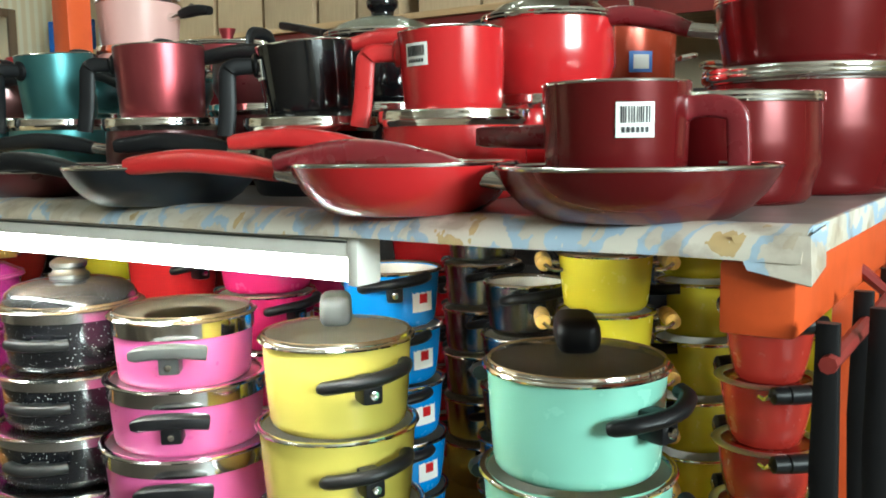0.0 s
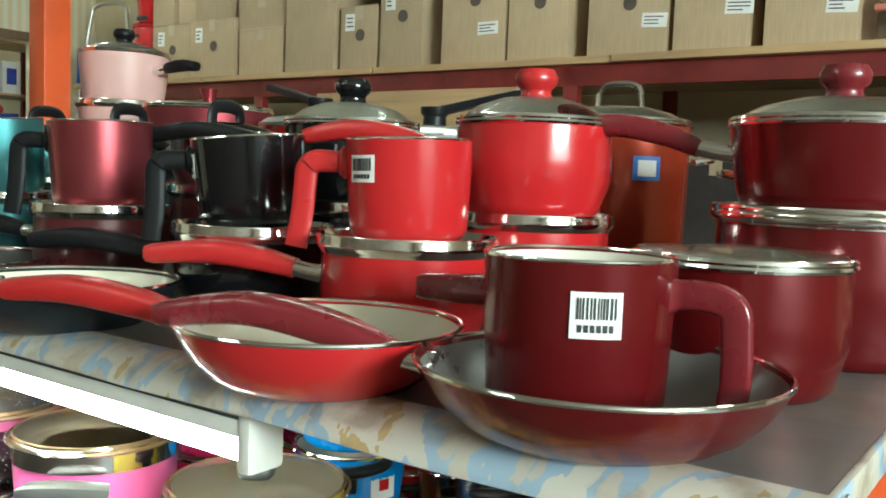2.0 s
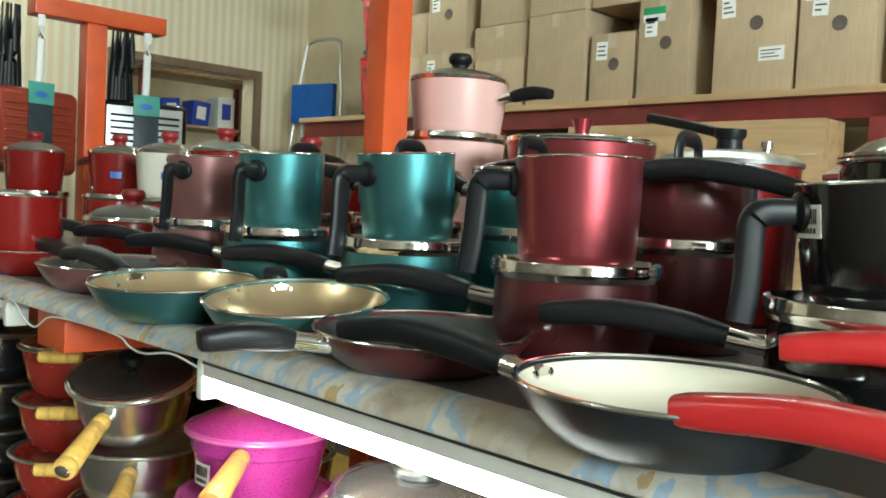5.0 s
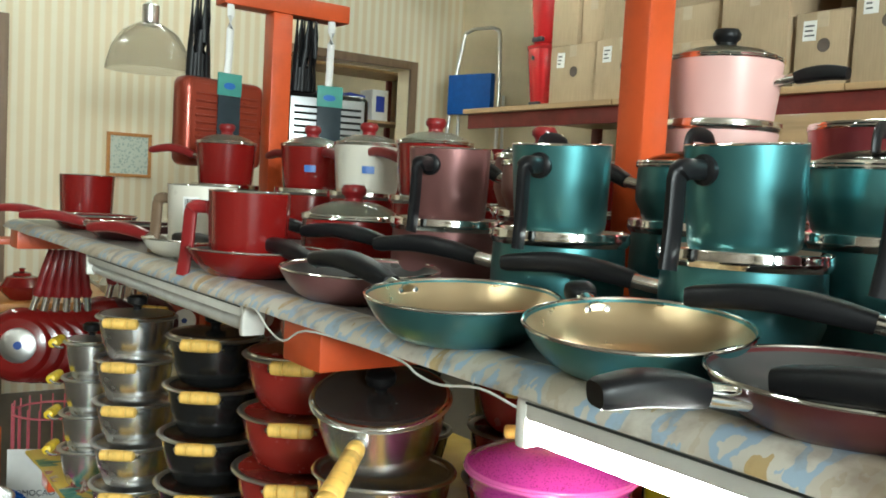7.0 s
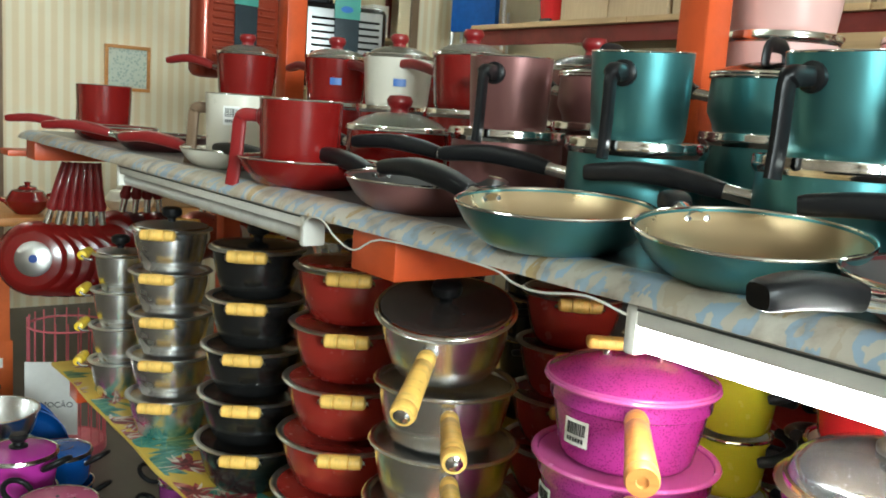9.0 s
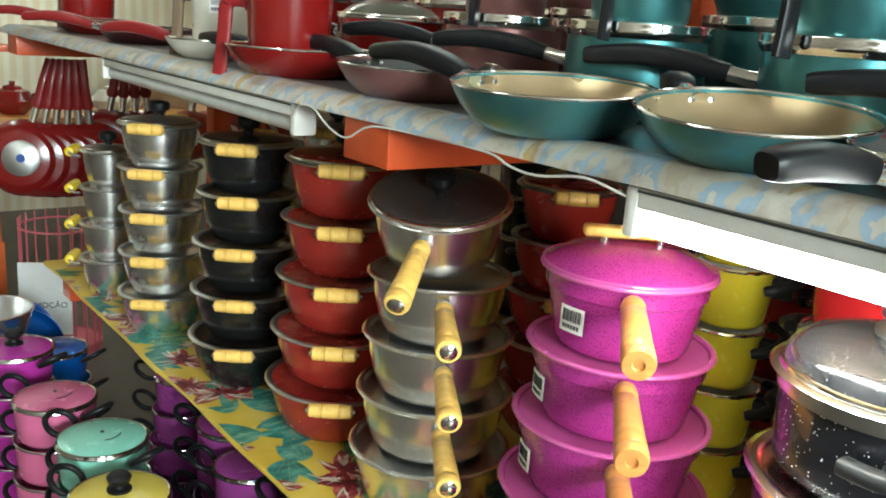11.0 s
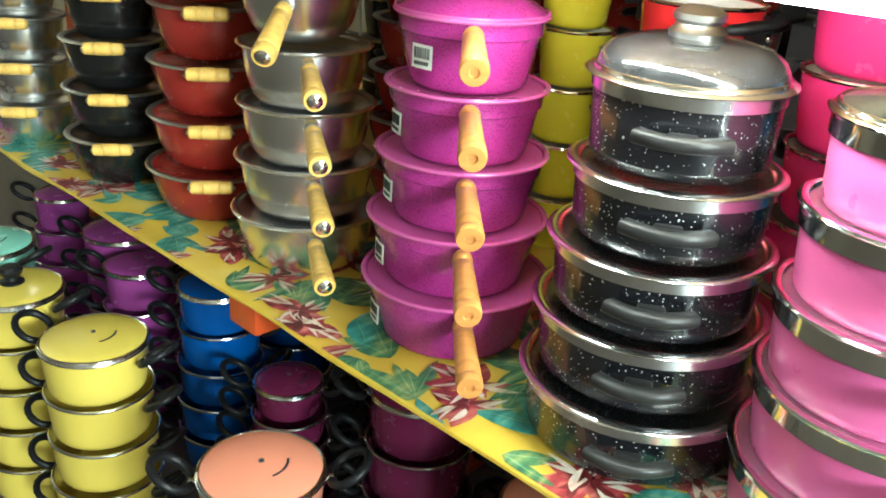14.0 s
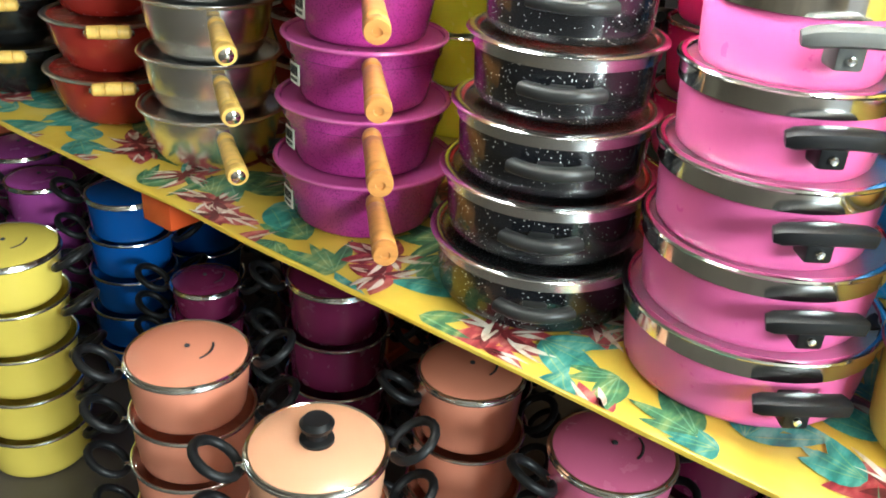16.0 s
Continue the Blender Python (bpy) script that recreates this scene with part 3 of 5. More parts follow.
def bar_grip(t, a, r, z, mat, length=0.07):
    """Turned wooden grip held tangentially by wire brackets."""
    m = at_angle(a, r, z)
    k = [(0.0, 0.006), (0.003, 0.0105), (0.02, 0.0115), (0.0215, 0.0095), (0.023, 0.0115), (0.035, 0.0118), (0.047, 0.0115), (0.0485, 0.0095), (0.05, 0.0115), (0.067, 0.0105), (0.07, 0.006)]
    s = length / 0.07
    g = part("grip", lathe([(0, 0)] + [(q, p * s) for p, q in k] + [(0, 0.07 * s)], 16), mat, t, "", m @ pose(0.022, length / 2, 0.004, 90, 0, 0))
    for y in (-length / 2 - 0.002, length / 2 + 0.002):
        part("bracket", sweep(curve_pts([(-0.003, y, -0.004), (0.012, y, -0.003), (0.022, y * 0.96, 0.004)], 6), [(0.003, 0.003)], 8), STEEL, t, "", m)


def bracket_grip(t, a, r, z, mat, w=0.045):
    m = at_angle(a, r, z)
    bm = sweep(curve_pts([(0.020, -w, 0.0), (0.026, -w * 0.5, 0.004), (0.027, 0, 0.005), (0.026, w * 0.5, 0.004), (0.020, w, 0.0)], 12), [(0.010, 0.006), (0.012, 0.009)], 12, square=0.6)
    part("grip", bm, mat, t, "", m)
    part("stem", box(-0.003, -0.013, -0.026, 0.026, 0.013, 0.002, 0.004), mat, t, "", m)
    part("rivet", lathe([(0, 0.004), (0.004, 0.003), (0.005, 0)], 12), BRIGHT, t, "shiny rivet", m @ pose(0.026, 0, -0.016, 0, 90, 0))


def oval_grip(t, a, r, z, mat):
    m = at_angle(a, r, z)
    pts = [(0.006 + 0.017 * math.cos(b) ** 2, 0.042 * math.sin(b), 0.003) for b in [math.pi * (k / 14 - 0.5) for k in range(15)]]
    part("grip", sweep(pts, [(0.009, 0.0075)], 12, square=0.7), mat, t, "", m)
    part("stem", box(-0.003, -0.014, -0.006, 0.02, 0.014, 0.008, 0.003), mat, t, "", m)


def loop_grip(t, a, r, z, mat, size=0.030):
    m = at_angle(a, r, z)
    pts = [(0.008 + size * 0.85 * (1 + math.cos(b)), size * 1.0 * math.sin(b), 0.002 + 0.034 * (1 + math.cos(b)) / 2) for b in [math.pi * (k / 9 - 1) for k in range(19)]]
    part("loop", sweep(pts, [(0.0062, 0.0062)], 10), mat, t, "", m)
    part("rivet", sweep([(-0.004, 0, 0.003), (0.012, 0, 0.005)], [(0.006, 0.005)], 10), BRIGHT, t, "shiny metal bracket", m)


def arc_grip(t, a, r, z, mat):
    m = at_angle(a, r, z)
    c = curve_pts([(-0.003, -0.05, -0.004), (0.018, -0.038, 0.002), (0.032, 0, 0.008), (0.018, 0.038, 0.012), (0.0, 0.05, 0.014)], 16)
    part("grip", sweep(c, [(0.007, 0.006), (0.009, 0.008)], 10), mat, t, "", m)
    part("stem", box(-0.003, -0.012, -0.022, 0.028, 0.012, 0.008, 0.005), mat, t, "", m)
    part("rivet", lathe([(0, 0.005), (0.005, 0.0035), (0.006, 0)], 12), BRIGHT, t, "shiny rivet", m @ pose(0.029, 0, -0.01, 0, 90, 0))


KNOBS = {
    "round": [(0.008, 0), (0.008, 0.006), (0.011, 0.010), (0.019, 0.014), (0.021, 0.02), (0.020, 0.027), (0.015, 0.031), (0, 0.032)],
    "tall": [(0.018, 0), (0.016, 0.005), (0.017, 0.009), (0.022, 0.014), (0.0235, 0.022), (0.019, 0.030), (0, 0.032)],
    "flare": [(0.011, 0), (0.012, 0.012), (0.017, 0.024), (0.018, 0.028), (0, 0.029)],
    "disc": [(0.021, 0), (0.021, 0.004), (0.013, 0.007), (0.012, 0.013), (0.019, 0.019), (0.021, 0.026), (0.016, 0.032), (0, 0.034)],
    "stack": [(0.028, 0), (0.029, 0.006), (0.024, 0.010), (0.022, 0.014), (0.026, 0.018), (0.026, 0.024), (0.018, 0.030), (0, 0.032)],
}


def lid(t, r, z, mat, knob="round", knob_mat=None, dome=0.02, rim=True, name="lid", knob_label=""):
    p = [(r, 0), (r, 0.003), (r * 0.93, 0.006), (r * 0.75, dome * 0.6), (r * 0.45, dome * 0.9), (r * 0.15, dome), (0, dome)]
    if dome > 0.034:
        p = [(r, 0), (r, 0.003), (r * 0.985, dome * 0.3), (r * 0.93, dome * 0.55), (r * 0.8, dome * 0.78), (r * 0.55, dome * 0.94), (r * 0.25, dome), (0, dome)]
    l = part(name, lathe(p + [(r * 0.15, dome - 0.003), (r * 0.75, dome * 0.6 - 0.003), (r * 0.93, 0.002), (r, 0)], 48), mat, t, "", pose(0, 0, z))
    if mat in (GLASS, SMOKE):
        l["label"] = "clear glass lid"
    if rim:
        part("lid_rim", ring(r, 0.002, 0.003, 0.0035), BRIGHT, l, "polished lid rim")
    if knob:
        part("knob", lathe([(0, -0.001)] + [(a, b) for a, b in KNOBS[knob]], 24), knob_mat or BLACK, l, knob_label, pose(0, 0, dome - 0.001))
    return l


def cyl_label(t, r, a, z0, z1, width, mat=LABEL, name="price_label", bars=True):
    """Paper sticker wrapped on a wall of radius r, with printed bars."""
    def patch(a0, a1, za, zb, rr, n=8):
        bm = bmesh.new()
        rows = []
        for k in range(n + 1):
            b = radians(a0 + (a1 - a0) * k / n)
            rows.append([bm.verts.new((q * math.cos(b), q * math.sin(b), z)) for q, z in ((rr, za), (rr, zb), (rr + 0.0004, zb), (rr + 0.0004, za))])
        for u, v in zip(rows, rows[1:]):
            for k in range(4):
                j = (k + 1) % 4
                bm.faces.new((u[k], v[k], v[j], u[j]))
        bm.faces.new(rows[0])
        bm.faces.new(rows[-1][::-1])
        return bm
    half = math.degrees(width / r / 2)
    lab = part(name, patch(a - half, a + half, z0, z1, r + 0.0006), mat, t, "white price sticker")
    if bars:
        bm = bmesh.new()
        h = z1 - z0
        rnd = random.Random(int(a * 7 + r * 1000))
        me = None
        x = -half * 0.75
        while x < half * 0.75:
            w = half * rnd.uniform(0.03, 0.09)
            tmp = patch(a + x, a + x + w, z0 + h * 0.42, z1 - h * 0.12, r + 0.0012, 1)
            tmp_me = bpy.data.meshes.new("tmp")
            tmp.to_mesh(tmp_me)
            tmp.free()
            bm.from_mesh(tmp_me)
            bpy.data.meshes.remove(tmp_me)
            x += w + half * rnd.uniform(0.04, 0.1)
        x = -half * 0.7
        while x < half * 0.6:
            w = half * 0.16
            tmp = patch(a + x, a + x + w, z0 + h * 0.14, z0 + h * 0.3, r + 0.0012, 1)
            tmp_me = bpy.data.meshes.new("tmp")
            tmp.to_mesh(tmp_me)
            tmp.free()
            bm.from_mesh(tmp_me)
            bpy.data.meshes.remove(tmp_me)
            x += w * 1.5
        tagged(part("barcode", bm, INK, lab, "black printed barcode", flat=True), kind="stuff")
    return lab


def tipped(x, y, z, r, angle, towards):
    """Stands at x, y, z and leans by angle in a direction, still touching what it stands on."""
    return pose(x, y, z + r * math.sin(radians(abs(angle))), 0, 0, towards) @ pose(0, 0, 0, 0, angle, 0) @ pose(0, 0, 0, 0, 0, -towards)


def frying_pan(x, y, z, r, h, outer, inner, a, hmat, label, hlen=0.15, lift=0.03, rimmat=None, flare=0.68, tip=0.0):
    t = thing("frying_pan", label, "frying pan", tipped(x, y, z, r * flare, tip, -58))
    vessel(t, r, h, flare, "pan", outer, inner, 64)
    part("rim", ring(r - 0.001, h, 0.0018, 0.0018, 64), rimmat or BRIGHT, t)
    long_handle(t, a, r * 0.955, h * 0.72, hlen, hmat, lift)
    for s in (-6, 6):
        part("rivet", lathe([(0, 0.003), (0.0035, 0.002), (0.004, 0)], 10), STEEL, t, "", at_angle(a + s, r * 0.93, h * 0.78) @ pose(0, 0, 0, 0, -70, 0))
    return t


def mug(x, y, z, r, h, outer, inner, a, hmat, label, style="plain", tag=None, tip=0.0):
    t = thing("milk_pan", label, "milk pan", tipped(x, y, z, r * 0.5, tip, a))
    vessel(t, r, h, 0.93, "plain", outer, inner, 48)
    part("rim", ring(r - 0.001, h, 0.0014, 0.0014), BRIGHT, t)
    mug_handle(t, a, r * 0.985, h, hmat, style)
    if tag is not None:
        cyl_label(t, r * 0.985, tag, h * 0.58, h * 0.84, 0.030)
    return t


def saucepan(x, y, z, r, h, outer, inner, a, hmat, label, lidded=None, style="belly", hlen=0.165, knob="round", kmat=None, lift=0.02, dome=0.022, name="saucepan", inv=False):
    t = thing(name, label, name.replace("_", " "), pose(x, y, z))
    vessel(t, r, h, 0.9, style, outer, inner, 48)
    part("rim", ring(r * 0.99, h, 0.003, 0.003), BRIGHT, t)
    if a is not None:
        long_handle(t, a, r * 0.98, h * 0.66, hlen, hmat, lift)
    if inv:
        # upturned lid: rolled flange outside, a dished well inside that keeps the next pot
        part("lid", lathe([(0, 0.003), (r * 0.95, 0.003), (r * 1.0, -0.001), (r * 1.03, 0.000), (r * 1.052, 0.0035), (r * 1.056, 0.0075), (r * 1.045, 0.0095), (r * 1.05, 0.0125), (r * 1.04, 0.0150), (r * 1.015, 0.0155), (r * 0.985, 0.0125), (r * 0.95, 0.0075), (0, 0.0065)], 48), BRIGHT, t, "polished steel lid turned over", pose(0, 0, h))
    if lidded:
        lid(t, r * 0.985, h + 0.002, lidded, knob, kmat, dome)
    return t


def stack_pot(name, label, m, r, h, outer, inner, style, flare, band=0.0, bandmat=None, lip=0.004, grips=(), group="", closed=None):
    """One pot of a stack. grips: (function, angle, height share, material)."""
    t = thing(name, label, name.replace("_", " "), m, group)
    vessel(t, r, h, flare, style, outer, inner, 44)
    if band:
        part("band", lathe([(r + 0.0008, h - band), (r + 0.002, h - band), (r + 0.002, h), (r + 0.0008, h)], 44), bandmat or BRIGHT, t, "polished steel band")
    part("rim", ring(r + lip * 0.3, h, lip, 0.003, 44), bandmat or BRIGHT, t)
    if closed:
        part("lid", lathe([(r - 0.003, h - 0.005), (r - 0.003, h - 0.0015), (r * 0.93, h - 0.003), (0.02, h - 0.003), (0, h - 0.003), (0, h - 0.005)], 44), closed, t, "flat metal lid")
    for fn, a, zz, mat in grips:
        fn(t, a, r * (flare + (1 - flare) * zz) + 0.001, h * zz, mat)
    return t


def wood_long(t, a, r, z, mat, length=0.125, cap=None):
    m = at_angle(a, r, z)
    part("ferrule", sweep([(-0.004, 0, 0), (0.016, 0, 0.002)], [(0.012, 0.006)], 10), STEEL, t, "", m)
    k = [(0, 0), (0.0115, 0.0), (0.0125, 0.006), (0.0125, 0.016), (0.0105, 0.019), (0.0125, 0.022), (0.0135, 0.05), (0.0145, 0.085), (0.0155, 0.105), (0.0135, 0.108), (0.016, 0.112), (0.016, 0.121), (0.0145, 0.125), (0.006, 0.125), (0.005, 0.122), (0, 0.122)]
    s = length / 0.125
    h = part("handle", lathe([(q, p * s) for q, p in k], 20), mat, t, "turned wooden handle", m @ pose(0.012, 0, 0.002, 0, 97, 0))
    if cap:
        part("end_cap", lathe([(0, 0.131 * s), (0.006, 0.13 * s), (0.0105, 0.127 * s), (0.0105, 0.12 * s)], 16), cap, h, "shiny metal end cap")


def smooth_wood(t, a, r, z, mat):
    wood_long(t, a, r, z, mat, 0.125)

# ---- upper shelf: front row of frying pans ----
BURG = enamel((0.135, 0.006, 0.008), 0.23, 0.35, key="burgundy_coating")
RED = enamel((0.50, 0.017, 0.021), 0.22, key="red_coating")
TEAL = enamel((0.095, 0.275, 0.29), 0.34, 0.85, key="teal_metallic_coating")
ROSE = enamel((0.40, 0.075, 0.09), 0.33, 0.85, key="rose_metallic_coating")
ROSY = enamel((0.24, 0.105, 0.10), 0.34, 0.45, key="brown_rose_coating")
WINE = enamel((0.09, 0.018, 0.02), 0.3, 0.2, key="dark_wine_coating")
NIGHT = enamel((0.010, 0.013, 0.017), 0.42, coat=0.0, key="matt_black_coating")
INKY = enamel((0.005, 0.005, 0.006), 0.12, key="gloss_black_coating")
CHERRY = enamel((0.195, 0.008, 0.007), 0.2, key="cherry_red_coating")
IVORY = enamel((0.70, 0.66, 0.56), 0.3, key="ivory_coating")
PALEPINK = enamel((0.76, 0.46, 0.42), 0.34, key="pale_pink_coating")
REDP = enamel((0.48, 0.02, 0.022), 0.3, key="red_handle")
BURGP = enamel((0.17, 0.014, 0.02), 0.28, key="burgundy_handle")
CHERP = enamel((0.24, 0.012, 0.014), 0.35, key="cherry_handle")

frying_pan(-0.275, 0.697, SH, 0.116, 0.042, BURG, enamel((0.17, 0.163, 0.152), 0.3, key="grey_nonstick"), 198, BURGP, "burgundy frying pan with grey interior, holding a milk pan", 0.18, 0.021)
frying_pan(-0.490, 0.672, SH, 0.107, 0.045, RED, CREAM, 195, REDP, "bright red frying pan with cream ceramic interior", 0.175, 0.012)
frying_pan(-0.836, 0.676, SH, 0.110, 0.042, NIGHT, CREAM, 190, BLACK, "black frying pan with cream ceramic interior", 0.165, 0.014)
frying_pan(-1.128, 0.716, SH, 0.104, 0.036, WINE, DARKIN, 254, BLACK, "dark wine frying pan with grey nonstick interior", 0.08, 0.006, tip=2.0)
frying_pan(-1.325, 0.711, SH, 0.102, 0.040, TEAL, GOLD, 156, BLACK, "teal frying pan with gold interior", 0.03, 0.004, tip=6.0)
frying_pan(-1.531, 0.674, SH, 0.103, 0.043, TEAL, GOLD, 183, BLACK, "teal frying pan with gold interior near the shelf edge", 0.17, 0.016, tip=3.5)
frying_pan(-1.830, 0.730, SH, 0.110, 0.042, ROSY, DARKIN, 183, BLACK, "brown-rose frying pan with dark nonstick interior", 0.18, 0.014, tip=2.0)
frying_pan(-2.139, 0.722, SH, 0.115, 0.044, CHERRY, DARKIN, 186, BLACK, "cherry red frying pan with a red milk pan in it", 0.16, 0.006)
frying_pan(-2.475, 0.745, SH, 0.105, 0.036, IVORY, IVORY, 206, CHERP, "ivory frying pan with a red handle holding a milk pan", 0.17, 0.014)
frying_pan(-2.93, 0.765, SH, 0.110, 0.038, WINE, DARKIN, 220, CHERP, "dark frying pan with a red handle", 0.18, 0.014)
frying_pan(-3.30, 0.770, SH, 0.110, 0.038, CHERRY, DARKIN, 224, CHERP, "cherry red frying pan with a red handle", 0.18, 0.014)

# milk pans standing in pans
mug(-0.293, 0.700, SH + 0.0045, 0.061, 0.104, BURG, IVORY, 8, BURGP, "burgundy milk pan with barcode sticker standing in a frying pan", "loop", tag=-53)
mug(-2.136, 0.700, SH + 0.0045, 0.065, 0.131, CHERRY, IVORY, 222, CHERP, "cherry red milk pan standing in a frying pan")

# ---- second row: saucepans with milk pans on top ----
second = [
    (-0.556, 0.860, RED, CREAM, REDP, "bright red", 212, -97, 0.084, 0.0605, 0.094, 1.5),
    (-0.770, 0.860, INKY, CREAM, BLACK, "gloss black", 225, -125, 0.082, 0.061, 0.096, 5.0),
    (-1.072, 0.873, ROSE, DARKIN, BLACK, "metallic rose", 222, None, 0.090, 0.0645, 0.109, 1.5),
    (-1.350, 0.892, TEAL, GOLD, BLACK, "metallic teal", 266, None, 0.096, 0.061, 0.110, 4.5),
    (-1.607, 0.878, TEAL, GOLD, BLACK, "metallic teal", 291, None, 0.098, 0.061, 0.110, 4.0),
    (-1.878, 0.905, ROSY, DARKIN, BLACK, "brown-rose", 296, None, 0.098, 0.061, 0.110, 2.0),
]
for x, y, mo, mi, mh, word, a, tag, hs, rm, hm, tip in second:
    low = {"metallic rose": WINE}.get(word, mo)
    saucepan(x, y, SH, 0.083, hs, low, mi, 206, mh if word == "bright red" else BLACK, f"{word} saucepan with a steel lid turned over on it", inv=True, lift=0.012, hlen=0.155)
    mug(x, y, SH + hs + 0.0085, rm, hm, mo, mi, a, mh, f"{word} milk pan standing on a saucepan", tag=tag, tip=tip)

# ---- right end: burgundy pots ----
saucepan(-0.249, 0.885, SH, 0.082, 0.098, BURG, IVORY, 214, BURGP, "burgundy saucepan with flat glass lid", lidded=GLASS, knob=None, lift=-0.002, dome=0.010, hlen=0.14)
saucepan(-0.225, 1.085, SH, 0.108, 0.125, BURG, IVORY, None, BURGP, "large burgundy casserole with steel rim", inv=True, name="casserole")
saucepan(-0.225, 1.085, SH + 0.136, 0.100, 0.078, BURG, IVORY, 190, BURGP, "burgundy saucepan with glass lid standing on a casserole", lidded=GLASS, knob="tall", kmat=BURGP, style="plain", hlen=0.15, lift=0.022, dome=0.026)
# red casserole pair
saucepan(-0.525, 1.035, SH, 0.086, 0.105, RED, CREAM, None, REDP, "bright red casserole with steel rim", inv=True, name="casserole")
saucepan(-0.525, 1.035, SH + 0.116, 0.084, 0.098, RED, CREAM, 196, REDP, "bright red casserole with glass lid and red knob", lidded=GLASS, knob="tall", kmat=REDP, name="casserole", dome=0.028)
# black casserole pair
saucepan(-0.792, 1.040, SH, 0.086, 0.105, INKY, CREAM, None, BLACK, "gloss black casserole with steel rim", inv=True, name="casserole")
saucepan(-0.792, 1.040, SH + 0.116, 0.084, 0.098, INKY, CREAM, 196, BLACK, "gloss black casserole with glass lid", lidded=GLASS, knob="tall", kmat=INKY, name="casserole", dome=0.028, hlen=0.20)


def stockpot(x, y, z, r, h, mat, label, wire=True):
    t = thing("stockpot", label, "stockpot", pose(x, y, z))
    vessel(t, r, h, 0.94, "plain", mat, IVORY, 48)
    part("rim", ring(r, h, 0.003, 0.003), BRIGHT, t)
    l = lid(t, r * 0.98, h + 0.002, GLASS, None, None, 0.024)
    if wire:
        part("lid_handle", sweep(curve_pts([(-0.032, 0, 0.02), (-0.026, 0, 0.048), (0, 0, 0.054), (0.026, 0, 0.048), (0.032, 0, 0.02)], 16), [(0.004, 0.004)], 8), BRIGHT, l, "bent steel lid handle")
    for a in (40, 220):
        pts = curve_pts([(0, -0.035, 0), (0.025, -0.03, 0.004), (0.03, 0, 0.006), (0.025, 0.03, 0.004), (0, 0.035, 0)], 12)
        part("side_handle", sweep(pts, [(0.004, 0.004)], 8), BRIGHT, t, "", at_angle(a, r, h * 0.8))
    return t


ORNG = enamel((0.36, 0.045, 0.018), 0.2, 0.45, key="orange_red_coating")
s = stockpot(-0.55, 1.30, SH, 0.095, 0.232, ORNG, "orange-red stockpot with glass lid and blue sticker")
cyl_label(s, 0.0945, -42, 0.160, 0.190, 0.036, paint((0.03, 0.16, 0.55), 0.4, "blue_sticker"), "sticker", False)
cyl_label(s, 0.0955, -42, 0.165, 0.185, 0.024, LABEL, "sticker", False)
s = stockpot(-0.33, 1.40, SH, 0.08, 0.21, ORNG, "orange-red stockpot with steel lid handle")
cyl_label(s, 0.0805, -62, 0.145, 0.185, 0.045, paint((0.03, 0.16, 0.55), 0.4, "blue_sticker"), "sticker", False)


def pressure_cooker(x, y, z, r, h, mat, a, label):
    t = thing("pressure_cooker", label, "pressure cooker", pose(x, y, z))
    vessel(t, r, h, 0.97, "plain", mat, ALU, 44)
    part("lid", lathe([(r + 0.004, 0), (r + 0.005, 0.006), (r * 0.9, 0.016), (r * 0.4, 0.024), (0, 0.026), (0, 0.0)], 44), ALU, t, "brushed aluminium lid", pose(0, 0, h))
    part("lid_grip", lathe([(0.02, 0), (0.019, 0.018), (0.024, 0.024), (0.024, 0.034), (0, 0.036)], 20), BLACK, t, "", pose(0, 0, h + 0.022))
    m = at_angle(a, 0.01, h + 0.05)
    part("handle", sweep(curve_pts([(0, 0, 0), (0.07, 0, 0.016), (0.15, 0, 0.032)], 8), [(0.015, 0.009), (0.013, 0.008)], 10, square=0.6), BLACK, t, "", m)
    part("valve", lathe([(0.006, 0), (0.006, 0.012), (0.009, 0.013), (0.009, 0.022), (0, 0.024)], 12), BRIGHT, t, "", pose(0.05, 0.02, h + 0.016))
    return t


pressure_cooker(-1.19, 1.395, SH, 0.105, 0.235, CHERRY, 170, "red pressure cooker with black handle")
pressure_cooker(-0.93, 1.40, SH, 0.105, 0.215, enamel((0.05, 0.18, 0.30), 0.3, key="blue_coating"), 20, "blue pressure cooker with black handle")
# rose casserole with flared knob
saucepan(-1.418, 1.328, SH, 0.12, 0.13, WINE, DARKIN, None, BLACK, "dark wine casserole with steel rim", inv=True, name="casserole")
c = saucepan(-1.418, 1.328, SH + 0.141, 0.122, 0.125, ROSE, DARKIN, None, BLACK, "metallic rose casserole with flared knob", lidded=ROSE, knob="flare", kmat=ROSE, name="casserole", style="plain", dome=0.012)

def strap_lid_pot(x, y, z, r, h, mat, a, label):
    t = saucepan(x, y, z, r, h, mat, DARKIN, a, BLACK, label, lidded=SMOKE, knob=None, name="casserole", dome=0.02, lift=0.025, hlen=0.14)
    part("lid_grip", sweep(curve_pts([(-0.032, 0, 0), (-0.03, 0, 0.024), (-0.016, 0, 0.032), (0.016, 0, 0.032), (0.03, 0, 0.024), (0.032, 0, 0)], 18), [(0.010, 0.0045)], 10, up=(0, 1, 0)), BLACK, t, "", pose(0, 0, h + 0.012, 0, 0, a + 90))
    return t


for x, y, mat, lining, word in ((-1.07, 1.075, WINE, DARKIN, "dark wine"), (-1.31, 1.078, TEAL, GOLD, "teal"), (-1.565, 1.085, TEAL, GOLD, "teal"), (-1.86, 1.095, ROSY, DARKIN, "brown-rose")):
    saucepan(x, y, SH, 0.084, 0.115, mat, lining, None, BLACK, f"{word} casserole with steel rim", inv=True, name="casserole")
    strap_lid_pot(x, y, SH + 0.126, 0.080, 0.076, mat, 190, f"{word} casserole with black strap lid handle")

